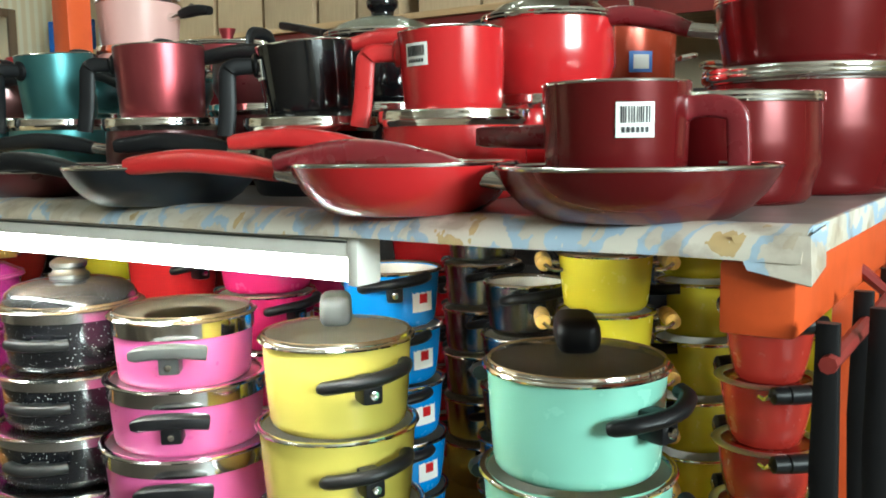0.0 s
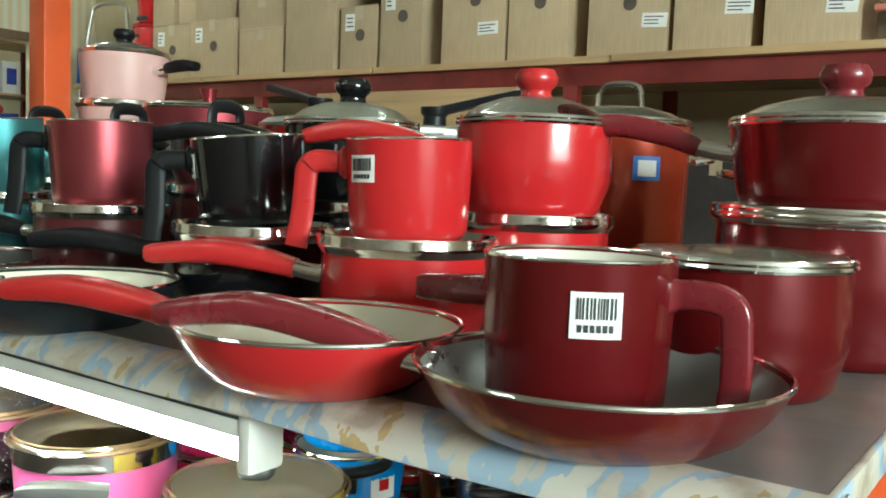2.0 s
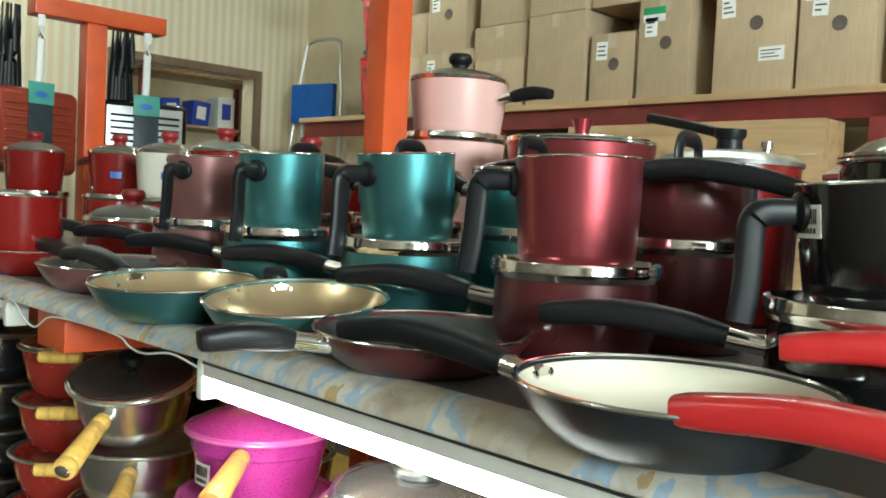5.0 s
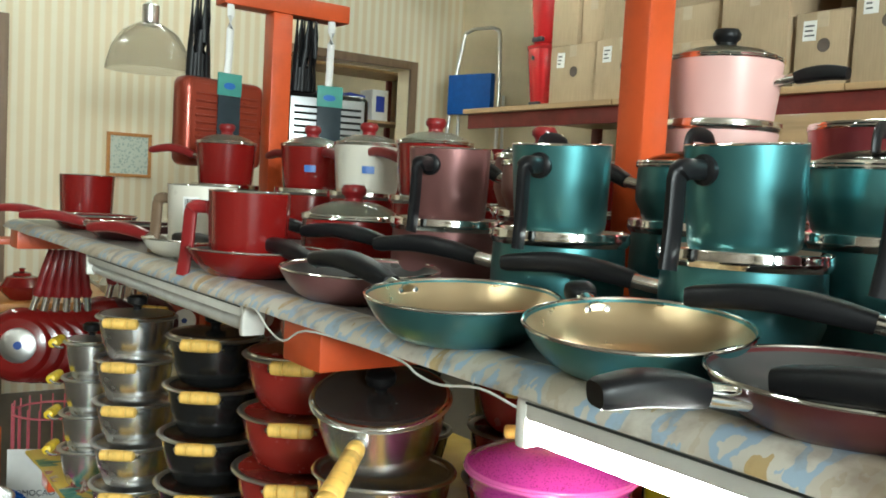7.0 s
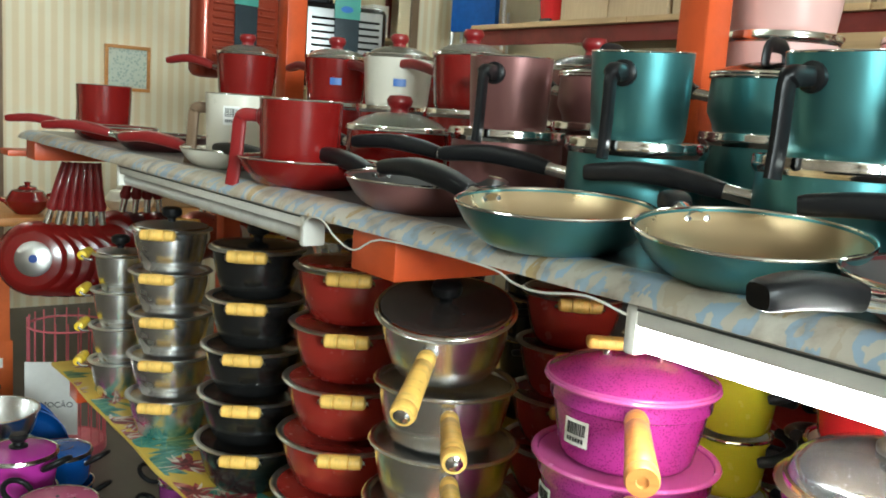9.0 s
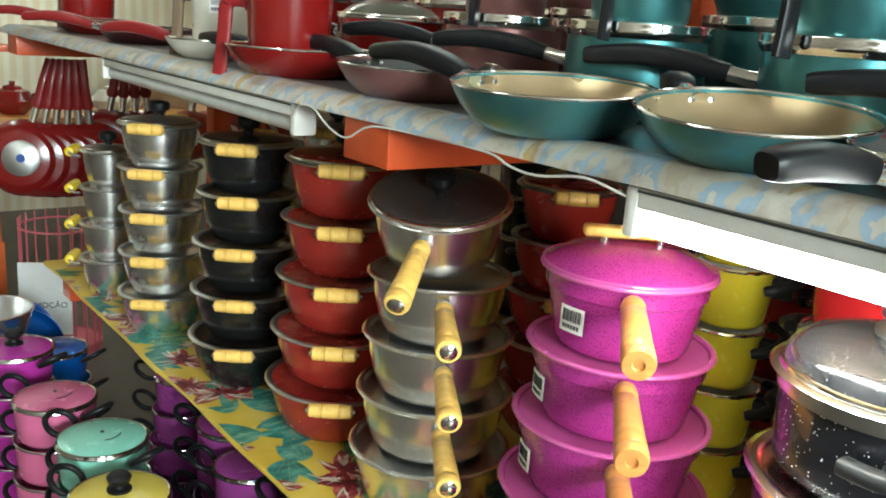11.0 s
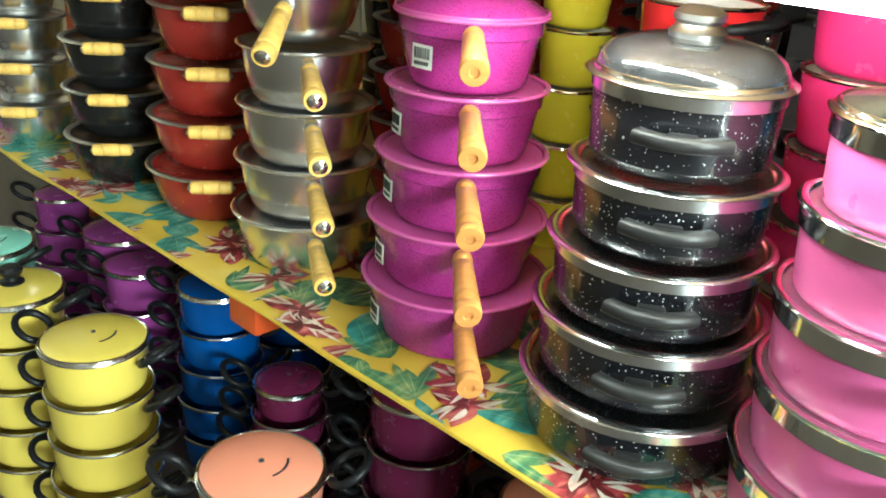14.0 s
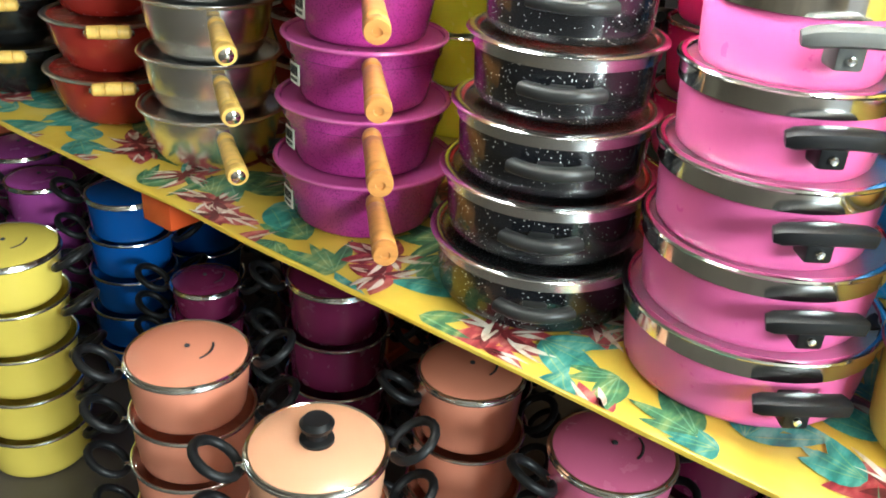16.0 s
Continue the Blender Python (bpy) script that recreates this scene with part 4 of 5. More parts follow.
# pale pink pots beside the orange post
z = SH
for k, hh in enumerate((0.082, 0.082, 0.0925, 0.104)):
    top = k == 3
    saucepan(-1.745, 1.365, z, 0.094, hh, PALEPINK, IVORY, 10 if top else None, BLACK, "pale pink saucepan with steel rim" + (" and glass lid" if top else ""), lidded=GLASS if top else None, inv=not top, style="plain", hlen=0.08, lift=0.006, kmat=BLACK, dome=0.024, knob="tall")
    z += hh + 0.0105

# ---- far left of the shelf: cherry red group ----
saucepan(-2.21, 0.935, SH, 0.092, 0.095, CHERRY, IVORY, 200, BLACK, "cherry red casserole with glass lid and red knob", lidded=GLASS, knob="tall", kmat=CHERP, name="casserole", dome=0.03, lift=0.012)
mug(-2.475, 0.752, SH + 0.0045, 0.066, 0.135, IVORY, IVORY, 215, FRAMEW, "ivory milk pan with a brown handle", tag=-40)
mug(-3.505, 0.80, SH, 0.075, 0.145, CHERRY, DARKIN, 200, CHERP, "cherry red milk pan with black rim")
group_red = [(-2.42, 1.26, CHERRY, "cherry red", 185), (-2.72, 1.27, IVORY, "ivory", 180), (-3.02, 1.27, CHERRY, "cherry red", 180), (-3.26, 1.12, CHERRY, "cherry red", 210)]
for x, y, mt, word, a in group_red:
    saucepan(x, y, SH, 0.094, 0.125, CHERRY, IVORY, None, CHERP, "cherry red casserole with steel rim", inv=True, name="casserole")
    c = saucepan(x, y, SH + 0.136, 0.085, 0.12, mt, IVORY, a, CHERP, f"{word} casserole with glass lid and red knob", lidded=GLASS, knob="tall", kmat=CHERP, name="casserole", style="plain", dome=0.026, lift=0.02)
    if x in (-3.02, -2.72):
        cyl_label(c, 0.083, -30, 0.05, 0.068, 0.03, paint((0.04, 0.14, 0.45), 0.4, "blue_sticker"), "sticker", False)
saucepan(-2.02, 1.22, SH, 0.09, 0.115, CHERRY, IVORY, None, CHERP, "cherry red casserole with steel rim", inv=True, name="casserole")
saucepan(-2.02, 1.22, SH + 0.126, 0.088, 0.095, ROSY, DARKIN, 190, CHERP, "brown-rose casserole with glass lid and red knob", lidded=GLASS, knob="tall", kmat=CHERP, name="casserole", dome=0.028)
for x, y in ((-2.2, 1.52), (-2.55, 1.55), (-2.9, 1.55), (-1.9, 1.6), (-3.3, 1.5)):
    saucepan(x, y, SH, 0.11, 0.115, CHERRY, IVORY, None, CHERP, "cherry red casserole with steel rim", inv=True, name="casserole")
    saucepan(x, y, SH + 0.126, 0.11, 0.10, CHERRY if x != -1.9 else ALU, IVORY, None, CHERP, "wide lidded casserole at the back of the shelf", lidded=CHERRY if x != -1.9 else STEEL, knob="flare", kmat=CHERP, name="casserole", style="plain", dome=0.012)

# ---- clothed table: front row of stacks ----
TABLE += 0.0022
def stack(n, x, y, z0, step, r_top, r_bot, build, lean=0.0):
    """n pots, largest at the bottom; build(k, r, m) makes pot k counted from the top."""
    for k in range(n):
        i = n - 1 - k
        r = r_top + (r_bot - r_top) * i / max(1, n - 1)
        j = 0.0025
        m = pose(x + random.uniform(-j, j) + lean * k, y + random.uniform(-j, j), z0 + step * k, 0, 0, 0)
        build(i, r, m)


MAGENTA = speckled((0.37, 0.03, 0.22), (0.22, 0.016, 0.13), 380.0, 0.36)
MAGLIP = enamel((0.48, 0.08, 0.28), 0.25, key="magenta_rim")
SPECK = speckled((0.007, 0.007, 0.009), (0.62, 0.62, 0.60), 210.0, 0.16, 0.26)
PINK = enamel((0.72, 0.13, 0.36), 0.3, key="bubblegum_pink_enamel")
OLIVE = enamel((0.60, 0.50, 0.10), 0.24, key="mustard_yellow_enamel")
MINT = enamel((0.30, 0.66, 0.52), 0.26, key="mint_enamel")
BRICKRED = enamel((0.31, 0.024, 0.017), 0.26, key="brick_red_enamel")
COAL = enamel((0.010, 0.010, 0.010), 0.24, key="black_enamel")
SPUN = metal((0.88, 0.87, 0.85), 0.25, "polished_aluminium")
TIN = metal((0.90, 0.90, 0.89), 0.26, "brushed_tin")
LIDBROWN = enamel((0.075, 0.06, 0.055), 0.25, 0.5, key="dark_grey_lid")


def magenta(i, r, m):
    t = stack_pot("saucepan", "magenta speckled saucepan with turned wooden handle", m, r, 0.0885, MAGENTA, MAGLIP, "step", 0.82, 0, MAGLIP, 0.004, [(wood_long, -46 + i, 0.84, LWOOD)], "magenta saucepan stack", MAGLIP if i else None)
    cyl_label(t, r * 0.93, -88 if i == 0 else -113, 0.028, 0.056, 0.032)
    if i == 0:
        l = lid(t, r * 1.02, 0.0905, MAGENTA, None, None, 0.026, rim=False)
        part("lid_rim", ring(r * 1.02, 0.002, 0.002, 0.002), MAGLIP, l)
        part("lid_grip", box(-0.054, -0.011, 0.007, 0.054, 0.011, 0.019, 0.005, seg=3), YWOOD, l, "flat wooden lid grip", pose(0, 0, 0.024, 0, 0, 50))
        for gx in (-0.03, 0.03):
            part("grip_post", sweep([(gx, 0, -0.004), (gx, 0, 0.009)], [(0.005, 0.005)], 10), BRIGHT, l, "", pose(0, 0, 0.024, 0, 0, 50))


def spun(i, r, m):
    if i == 0:
        # the topmost one has slid and tips towards its handle
        m = m @ pose(0.006, -0.014, 0.027, 0, 0, -45) @ pose(0, 0, 0, 0, 15, 0) @ pose(0, 0, 0, 0, 0, 45)
    t = stack_pot("saucepan", "polished aluminium saucepan with turned wooden handle", m, r, 0.0865, SPUN, SPUN, "bowl", 0.84, 0, SPUN, 0.006, [(lambda a, b, c, d, e: wood_long(a, b, c, d, e, 0.115, BRIGHT), -50 if i == 0 else -35 + i, 0.75, YWOOD)], "aluminium saucepan stack", SPUN if i else None)
    if i == 0:
        lid(t, r * 1.02, 0.0885, LIDBROWN, "round", BLACK, 0.008, True)


DGREY = plastic((0.022, 0.022, 0.022), 0.28, "dark_grey_plastic")


def speck(i, r, m):
    t = stack_pot("casserole", "black speckled casserole with steel band and grey grips", m, r, 0.078 if i else 0.090, SPECK, DARKIN, "plain", 0.97, 0.016, STEEL, 0.008, [(oval_grip, -60, 0.5, DGREY), (oval_grip, 120, 0.5, DGREY)], "speckled casserole stack", STEEL)
    if i == 0:
        lid(t, r, 0.092, speckled((0.022, 0.022, 0.024), (0.5, 0.5, 0.48), 210.0, 0.11, 0.16), "stack", metal((0.30, 0.30, 0.29), 0.3, "grey_knob"), 0.036)


def pinkpot(i, r, m):
    t = stack_pot("casserole", "bubblegum pink casserole with broad steel band and black grips", m, r, 0.090, PINK, IVORY, "plain", 0.95, 0.022, BRIGHT, 0.0055, [(bracket_grip, -50, 0.62, BLACK if i else GREYP), (bracket_grip, 130, 0.62, BLACK)], "pink casserole stack", ALU if i else None)
    if i == 0:
        lid(t, r * 0.98, 0.092, GLASS, None, None, 0.014)


def olive(i, r, m):
    t = stack_pot("casserole", "mustard yellow casserole with black side grips", m, r, 0.106, OLIVE, IVORY, "plain", 0.93, 0, BRIGHT, 0.004, [(arc_grip, -30, 0.66, BLACK), (arc_grip, 150, 0.66, BLACK)], "yellow casserole stack")
    if i == 0:
        l = lid(t, r * 0.98, 0.108, GLASS, None, None, 0.014)
        part("knob", box(-0.019, -0.034, 0, 0.019, 0.034, 0.036, 0.013, seg=3), GREYP, l, "grey plastic grip", pose(0, 0, 0.012, 0, 0, 40))


def mint(i, r, m):
    t = stack_pot("casserole", "mint green casserole with black side grips", m, r, 0.106, MINT, IVORY, "plain", 0.94, 0, BRIGHT, 0.004, [(arc_grip, -18, 0.68, BLACK), (arc_grip, 162, 0.68, BLACK)], "mint casserole stack")
    if i == 0:
        l = lid(t, r * 0.98, 0.108, SMOKE, None, None, 0.014)
        part("knob", box(-0.022, -0.037, 0, 0.022, 0.037, 0.036, 0.016, seg=4), BLACK, l, "", pose(0, 0, 0.012, 0, 0, 30))


def bowl_pot(color_word, mat, angle, grip=YWOOD, rim=ALU):
    def build(i, r, m):
        t = stack_pot("casserole", f"{color_word} flared casserole with varnished wooden side grips", m, r, 0.086, mat, ALU, "bowl", 0.80, 0, rim, 0.006, [(bar_grip, angle, 0.93, grip), (bar_grip, angle + 180, 0.93, grip)], f"{color_word} casserole stack", mat if i else None)
        if i == 0:
            lid(t, r * 0.98, 0.088, rim if mat in (TIN, SPUN) else mat, "round", BLACK, 0.012, True)
    return build


stack(5, -1.50, 0.785, TABLE, 0.0868, 0.092, 0.124, magenta)
stack(5, -1.197, 0.782, TABLE, 0.082, 0.096, 0.130, speck)
stack(5, -0.930, 0.788, TABLE, 0.084, 0.092, 0.134, pinkpot, lean=-0.006)
stack(4, -0.690, 0.80, TABLE, 0.1045, 0.089, 0.104, olive)
stack(4, -0.375, 0.80, TABLE, 0.1060, 0.090, 0.106, mint)
stack(5, -1.82, 0.778, TABLE, 0.0858, 0.089, 0.110, spun)
stack(5, -2.09, 0.785, TABLE, 0.093, 0.092, 0.115, bowl_pot("brick red", BRICKRED, -36))
stack(5, -2.355, 0.742, TABLE, 0.0905, 0.082, 0.100, bowl_pot("black", COAL, -36))
stack(5, -2.67, 0.695, TABLE, 0.0885, 0.076, 0.084, bowl_pot("polished aluminium", TIN, -36))
stack(4, -2.96, 0.680, TABLE, 0.084, 0.056, 0.066, bowl_pot("small aluminium", TIN, -120, enamel((0.75, 0.52, 0.03), 0.3, key="yellow_grip")))
# behind them
DPINK = enamel((0.55, 0.02, 0.13), 0.26, key="raspberry_enamel")
LEMON = enamel((0.62, 0.52, 0.03), 0.26, key="lemon_yellow_enamel")
SKYB = enamel((0.02, 0.24, 0.66), 0.26, key="sky_blue_enamel")
GREYST = metal((0.30, 0.28, 0.26), 0.25, "dark_steel")


def plain_pot(color_word, mat, angle, h, grip=arc_grip, gm=BLACK, sticker=None, lidded=True):
    def build(i, r, m):
        t = stack_pot("casserole", f"{color_word} casserole with black side grips", m, r, h, mat, IVORY, "plain", 0.9, 0, BRIGHT, 0.003, [(grip, angle, 0.8, gm), (grip, angle + 180, 0.8, gm)], f"{color_word} casserole stack")
        if sticker:
            cyl_label(t, r * 0.95, angle + 38, h * 0.3, h * 0.72, 0.04, LABEL, "sticker", False)
            cyl_label(t, r * 0.95 + 0.001, angle + 38, h * 0.45, h * 0.62, 0.016, sticker, "sticker_mark", False)
        if i == 0 and lidded:
            lid(t, r * 0.98, h + 0.002, mat, "round", BLACK, 0.012)
    return build


stack(5, -1.90, 1.10, TABLE, 0.0865, 0.082, 0.10, bowl_pot("brick red", BRICKRED, -40))
stack(5, -2.25, 1.10, TABLE, 0.0865, 0.082, 0.10, bowl_pot("black", COAL, -40))
stack(5, -2.65, 1.10, TABLE, 0.0845, 0.082, 0.10, bowl_pot("polished aluminium", TIN, -40))
stack(5, -1.615, 1.16, TABLE, 0.093, 0.057, 0.062, plain_pot("lemon yellow", LEMON, 20, 0.09, lidded=False))
stack(4, -1.38, 1.13, TABLE, 0.112, 0.085, 0.095, plain_pot("bright red", RED, -10, 0.11, lidded=False))
stack(5, -1.135, 1.13, TABLE, 0.098, 0.085, 0.088, plain_pot("raspberry", DPINK, -15, 0.096, sticker=paint((0.70, 0.28, 0.05), 0.4, "orange_sticker"), lidded=False))
stack(5, -0.855, 1.13, TABLE, 0.090, 0.078, 0.085, plain_pot("sky blue", SKYB, -50, 0.088, sticker=RED, lidded=False))
stack(5, -0.675, 1.25, TABLE, 0.085, 0.066, 0.08, plain_pot("dark steel", GREYST, -50, 0.083, gm=BLACK, lidded=False))
stack(6, -0.50, 1.16, TABLE, 0.082, 0.066, 0.075, plain_pot("lemon yellow", LEMON, -150, 0.08, bar_grip, YWOOD, lidded=False))
stack(6, -0.42, 1.335, TABLE, 0.088, 0.066, 0.072, plain_pot("lemon yellow", LEMON, -130, 0.08, lidded=False))
stack(5, -0.275, 1.165, TABLE, 0.0845, 0.056, 0.066, bowl_pot("brick red", BRICKRED, -50, BLACK))

for x, y, n, st, rr, word, mat in [(-0.70, 1.50, 6, 0.085, 0.07, "dark steel", GREYST), (-0.56, 1.60, 6, 0.085, 0.068, "polished steel", STEEL), (-0.86, 1.42, 6, 0.085, 0.07, "polished steel", STEEL), (-0.24, 1.50, 6, 0.085, 0.07, "lemon yellow", LEMON), (-1.05, 1.52, 5, 0.098, 0.08, "bright red", RED), (-1.28, 1.50, 5, 0.098, 0.08, "raspberry", DPINK), (-1.50, 1.48, 5, 0.098, 0.08, "brick red", BRICKRED), (-1.72, 1.50, 5, 0.098, 0.08, "brick red", BRICKRED), (-2.0, 1.48, 5, 0.098, 0.08, "brick red", BRICKRED), (-2.4, 1.5, 5, 0.098, 0.08, "black", COAL)]:
    stack(n, x, y, TABLE, st, rr, rr + 0.008, plain_pot(word, mat, -40, st - 0.002, lidded=False))

# ---- stacks standing on the floor in front and under the table ----
YELLOW = enamel((0.72, 0.56, 0.10), 0.24, key="butter_yellow_enamel")
CORAL = enamel((0.72, 0.27, 0.17), 0.24, key="coral_enamel")
ROSEP = enamel((0.62, 0.14, 0.28), 0.26, key="rose_pink_enamel")
PURPLE = enamel((0.34, 0.06, 0.28), 0.26, key="purple_enamel")
MAROON = enamel((0.16, 0.016, 0.065), 0.26, key="maroon_enamel")
NAVY = enamel((0.01, 0.09, 0.36), 0.22, key="royal_blue_enamel")


def floor_pot(word, mat, angle, h, knob=True):
    def build(i, r, m):
        t = stack_pot("casserole", f"{word} casserole with black loop handles", m, r, h, mat, mat, "plain", 0.93, 0, STEEL, 0.0028, [(loop_grip, angle, 0.78, BLACK), (loop_grip, angle + 180, 0.78, BLACK)], f"{word} floor stack")
        if i == 0:
            l = lid(t, r * 0.99, h + 0.002, mat, "disc" if knob else None, BLACK, 0.014)
            if not knob:
                part("lid_screw", lathe([(0, 0.003), (0.0035, 0.002), (0.004, 0)], 10), INK, l, "", pose(0, 0, 0.0145))
                pts = [(0.035 * math.cos(radians(b)), 0.035 * math.sin(radians(b)), 0.0135) for b in range(-30, 41, 10)]
                part("lid_print", sweep(pts, [(0.0016, 0.0008)], 6), INK, l, "curved dark printed stroke", pose(0, 0, 0, 0, 0, 20))
    return build


for x, y, word, mat, a, n, h, knob, rt, rb in [
    (-2.03, 0.505, "butter yellow", YELLOW, 28, 5, 0.083, False, 0.085, 0.092),
    (-2.29, 0.480, "butter yellow", YELLOW, 210, 5, 0.083, True, 0.085, 0.092),
    (-2.52, 0.520, "mint green", MINT, 205, 5, 0.083, False, 0.084, 0.092),
    (-2.74, 0.490, "rose pink", ROSEP, 30, 5, 0.084, False, 0.082, 0.09),
    (-3.02, 0.470, "magenta pink", enamel((0.42, 0.03, 0.30), 0.25, key="magenta_enamel"), 30, 5, 0.087, True, 0.085, 0.09),
    (-1.575, 0.520, "coral", CORAL, 52, 5, 0.082, False, 0.084, 0.094),
    (-1.30, 0.490, "coral", enamel((0.78, 0.40, 0.24), 0.24, key="peach_enamel"), 50, 5, 0.084, True, 0.084, 0.094),
    (-1.28, 0.78, "coral", CORAL, 60, 4, 0.098, False, 0.076, 0.09),
    (-1.03, 0.73, "rose pink", ROSEP, 60, 4, 0.104, False, 0.078, 0.09),
    (-2.13, 0.80, "royal blue", NAVY, 40, 5, 0.078, False, 0.077, 0.088),
    (-1.90, 0.80, "maroon", MAROON, 40, 5, 0.056, False, 0.062, 0.085),
    (-1.62, 0.86, "maroon", MAROON, 40, 4, 0.095, False, 0.085, 0.095),
    (-2.60, 0.84, "purple", PURPLE, 40, 4, 0.085, False, 0.088, 0.095),
    (-2.93, 0.84, "purple", PURPLE, 40, 4, 0.083, False, 0.065, 0.09),
    (-2.42, 0.78, "purple", PURPLE, 40, 4, 0.083, False, 0.07, 0.09),
    (-3.25, 0.62, "royal blue", NAVY, 40, 4, 0.083, False, 0.08, 0.09),
    # rear stacks, barely visible; added to keep light from under the table
    (-1.42, 1.02, "maroon", MAROON, 40, 5, 0.09, False, 0.09, 0.095),
    (-1.85, 1.06, "maroon", MAROON, 40, 5, 0.09, False, 0.09, 0.095),
    (-2.22, 1.04, "royal blue", NAVY, 40, 5, 0.085, False, 0.085, 0.09),
    (-2.70, 1.08, "purple", PURPLE, 40, 5, 0.085, False, 0.085, 0.09),
    (-0.98, 0.98, "maroon", MAROON, 40, 5, 0.085, False, 0.085, 0.09),
    (-1.16, 1.22, "purple", PURPLE, 40, 5, 0.085, False, 0.085, 0.09),
    (-1.62, 1.30, "maroon", MAROON, 40, 5, 0.085, False, 0.09, 0.095),
    (-2.04, 1.30, "royal blue", NAVY, 40, 5, 0.085, False, 0.085, 0.09),
    (-2.45, 1.32, "purple", PURPLE, 40, 5, 0.085, False, 0.085, 0.09),
]:
    stack(n, x, y, 0.0, h + 0.0015, rt, rb, floor_pot(word, mat, a, h, knob))

# ---- storage rack with cardboard boxes along the back wall ----
RZ = 1.775
rack = thing("storage_rack", "tall dark red steel rack with wooden shelf boards", "storage rack")
for px in (-4.75, -3.3, -1.62, 0.1, 1.8):
    for py, top in ((3.19, RZ - 0.027), (4.15, 2.75)):
        if px < -4 and py < 4:
            continue
        part("upright", box(px - 0.03, py - 0.02, 0, px + 0.03, py + 0.02, top, 0.003), FRAME_RED, rack)
for z, y0 in ((RZ, 3.14), (1.0, 3.2), (2.66, 3.14)):
    part("beam", box(-4.8, y0 + 0.03, z - 0.105, 1.85, y0 + 0.055, z - 0.028, 0.003), FRAME_RED, rack)
    x = -4.8
    while x < 1.8:
        w = min(1.12, 1.85 - x)
        part("board", box(x, y0 + random.uniform(-0.012, 0.012), z - 0.026, x + w - 0.006, 4.2, z, 0.002), PINE, rack, "rough wooden shelf board")
        x += w
CARD = cardboard()
# near-black colour that puts the shade below the rack boards into boxes
SHADE_FILL = plastic((0.05, 0.042, 0.04), 0.5, "near_black_shade_fill")
DISC = paint((0.10, 0.075, 0.06), 0.7, "dark_print")
TAPE = paint((0.46, 0.36, 0.24), 0.35, "packing_tape", 20.0, 0.9)
HEADS = {"red": paint((0.60, 0.04, 0.02), 0.5, "red_print"), "green": paint((0.02, 0.30, 0.10), 0.5, "green_print"), "yellow": paint((0.70, 0.52, 0.03), 0.5, "yellow_print"), "": None}


def carton(x0, x1, y0, z0, h, depth=0.36, head="", logo=True, tags=1, yaw=0.0, mat=None, dark=False):
    """A sealed cardboard box with flaps, tape, a dark round print and paper labels on its front."""
    w = x1 - x0
    t = thing("cardboard_box", "brown cardboard box with paper labels" + (f" and a {head} sticker" if head else ""), "cardboard box", pose((x0 + x1) / 2, y0, z0, 0, 0, yaw), "boxes on the rack")
    # added box, coloured near black in place of shade
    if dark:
        t.name = "shade_box"
        tagged(t, "dark box standing in for shade below the rack boards", "crate")
    part("carton", box(-w / 2, 0, 0, w / 2, depth, h - 0.004, 0.004), mat or CARD, t)
    part("flap", box(-w / 2 + 0.001, 0.001, h - 0.004, w / 2 - 0.001, depth / 2 - 0.001, h, 0.001), mat or CARD, t)
    part("flap", box(-w / 2 + 0.001, depth / 2 + 0.001, h - 0.004, w / 2 - 0.001, depth - 0.001, h, 0.001), mat or CARD, t)
    part("tape", box(-0.024, -0.0012, h - 0.06, 0.024, 0.0, h - 0.002), TAPE, t)
    if logo:
        part("print_mark", lathe([(0, 0), (0.026, 0), (0.026, 0.0012), (0, 0.0012)], 20), DISC, t, "dark round printed mark", pose(0.01, 0, h * 0.55, 90, 0, 0))
    rnd = random.Random(int((x0 + 9) * 1000 + z0 * 77))
    for k in range(tags):
        lx, lz = (-w * 0.38, h * 0.62) if k == 0 else (w * 0.12 + rnd.uniform(-0.02, 0.02), h * rnd.uniform(0.2, 0.3))
        ww, hh = (0.055, 0.075) if k == 0 else (0.095, 0.05)
        l = part("paper_label", box(lx, -0.0016, lz, lx + ww, -0.0004, lz + hh), LABEL, t, "white paper label", pose(0, 0, 0, 0, rnd.uniform(-4, 4), 0), True)
        for b in range(3):
            part("print_line", box(lx + 0.008, -0.0022, lz + hh * (0.22 + 0.24 * b), lx + ww * rnd.uniform(0.5, 0.9), -0.0017, lz + hh * (0.30 + 0.24 * b)), INK, l, "", None, True)
    if HEADS[head]:
        part("header_sticker", box(-w * 0.42, -0.0016, h * 0.84, -w * 0.42 + 0.10, -0.0004, h * 0.84 + 0.028), HEADS[head], t, f"{head} sticker", None, True)
        part("header_sticker", box(-w * 0.42, -0.0016, h * 0.84 - 0.03, -w * 0.42 + 0.10, -0.0004, h * 0.84 - 0.001), LABEL, t, "white sticker", None, True)
    return t


carton(-3.155, -2.845, 3.20, RZ, 0.40, logo=False, tags=0)
carton(-2.815, -2.60, 3.21, RZ, 0.285, tags=1, head="")
carton(-2.575, -2.345, 3.20, RZ, 0.40, head="green", tags=1)
carton(-2.235, -1.93, 3.19, RZ, 0.46, tags=2)
carton(-1.915, -1.655, 3.19, RZ, 0.40, head="red", tags=1)
carton(-1.575, -1.268, 3.20, RZ, 0.34, head="red", tags=2)
carton(-1.245, -0.985, 3.20, RZ, 0.42, tags=2)
carton(-0.935, -0.65, 3.20, RZ, 0.40, head="yellow", tags=2)
carton(-3.155, -2.845, 3.20, RZ + 0.401, 0.33, tags=1)
carton(-2.83, -2.52, 3.22, RZ + 0.401, 0.30, tags=1)
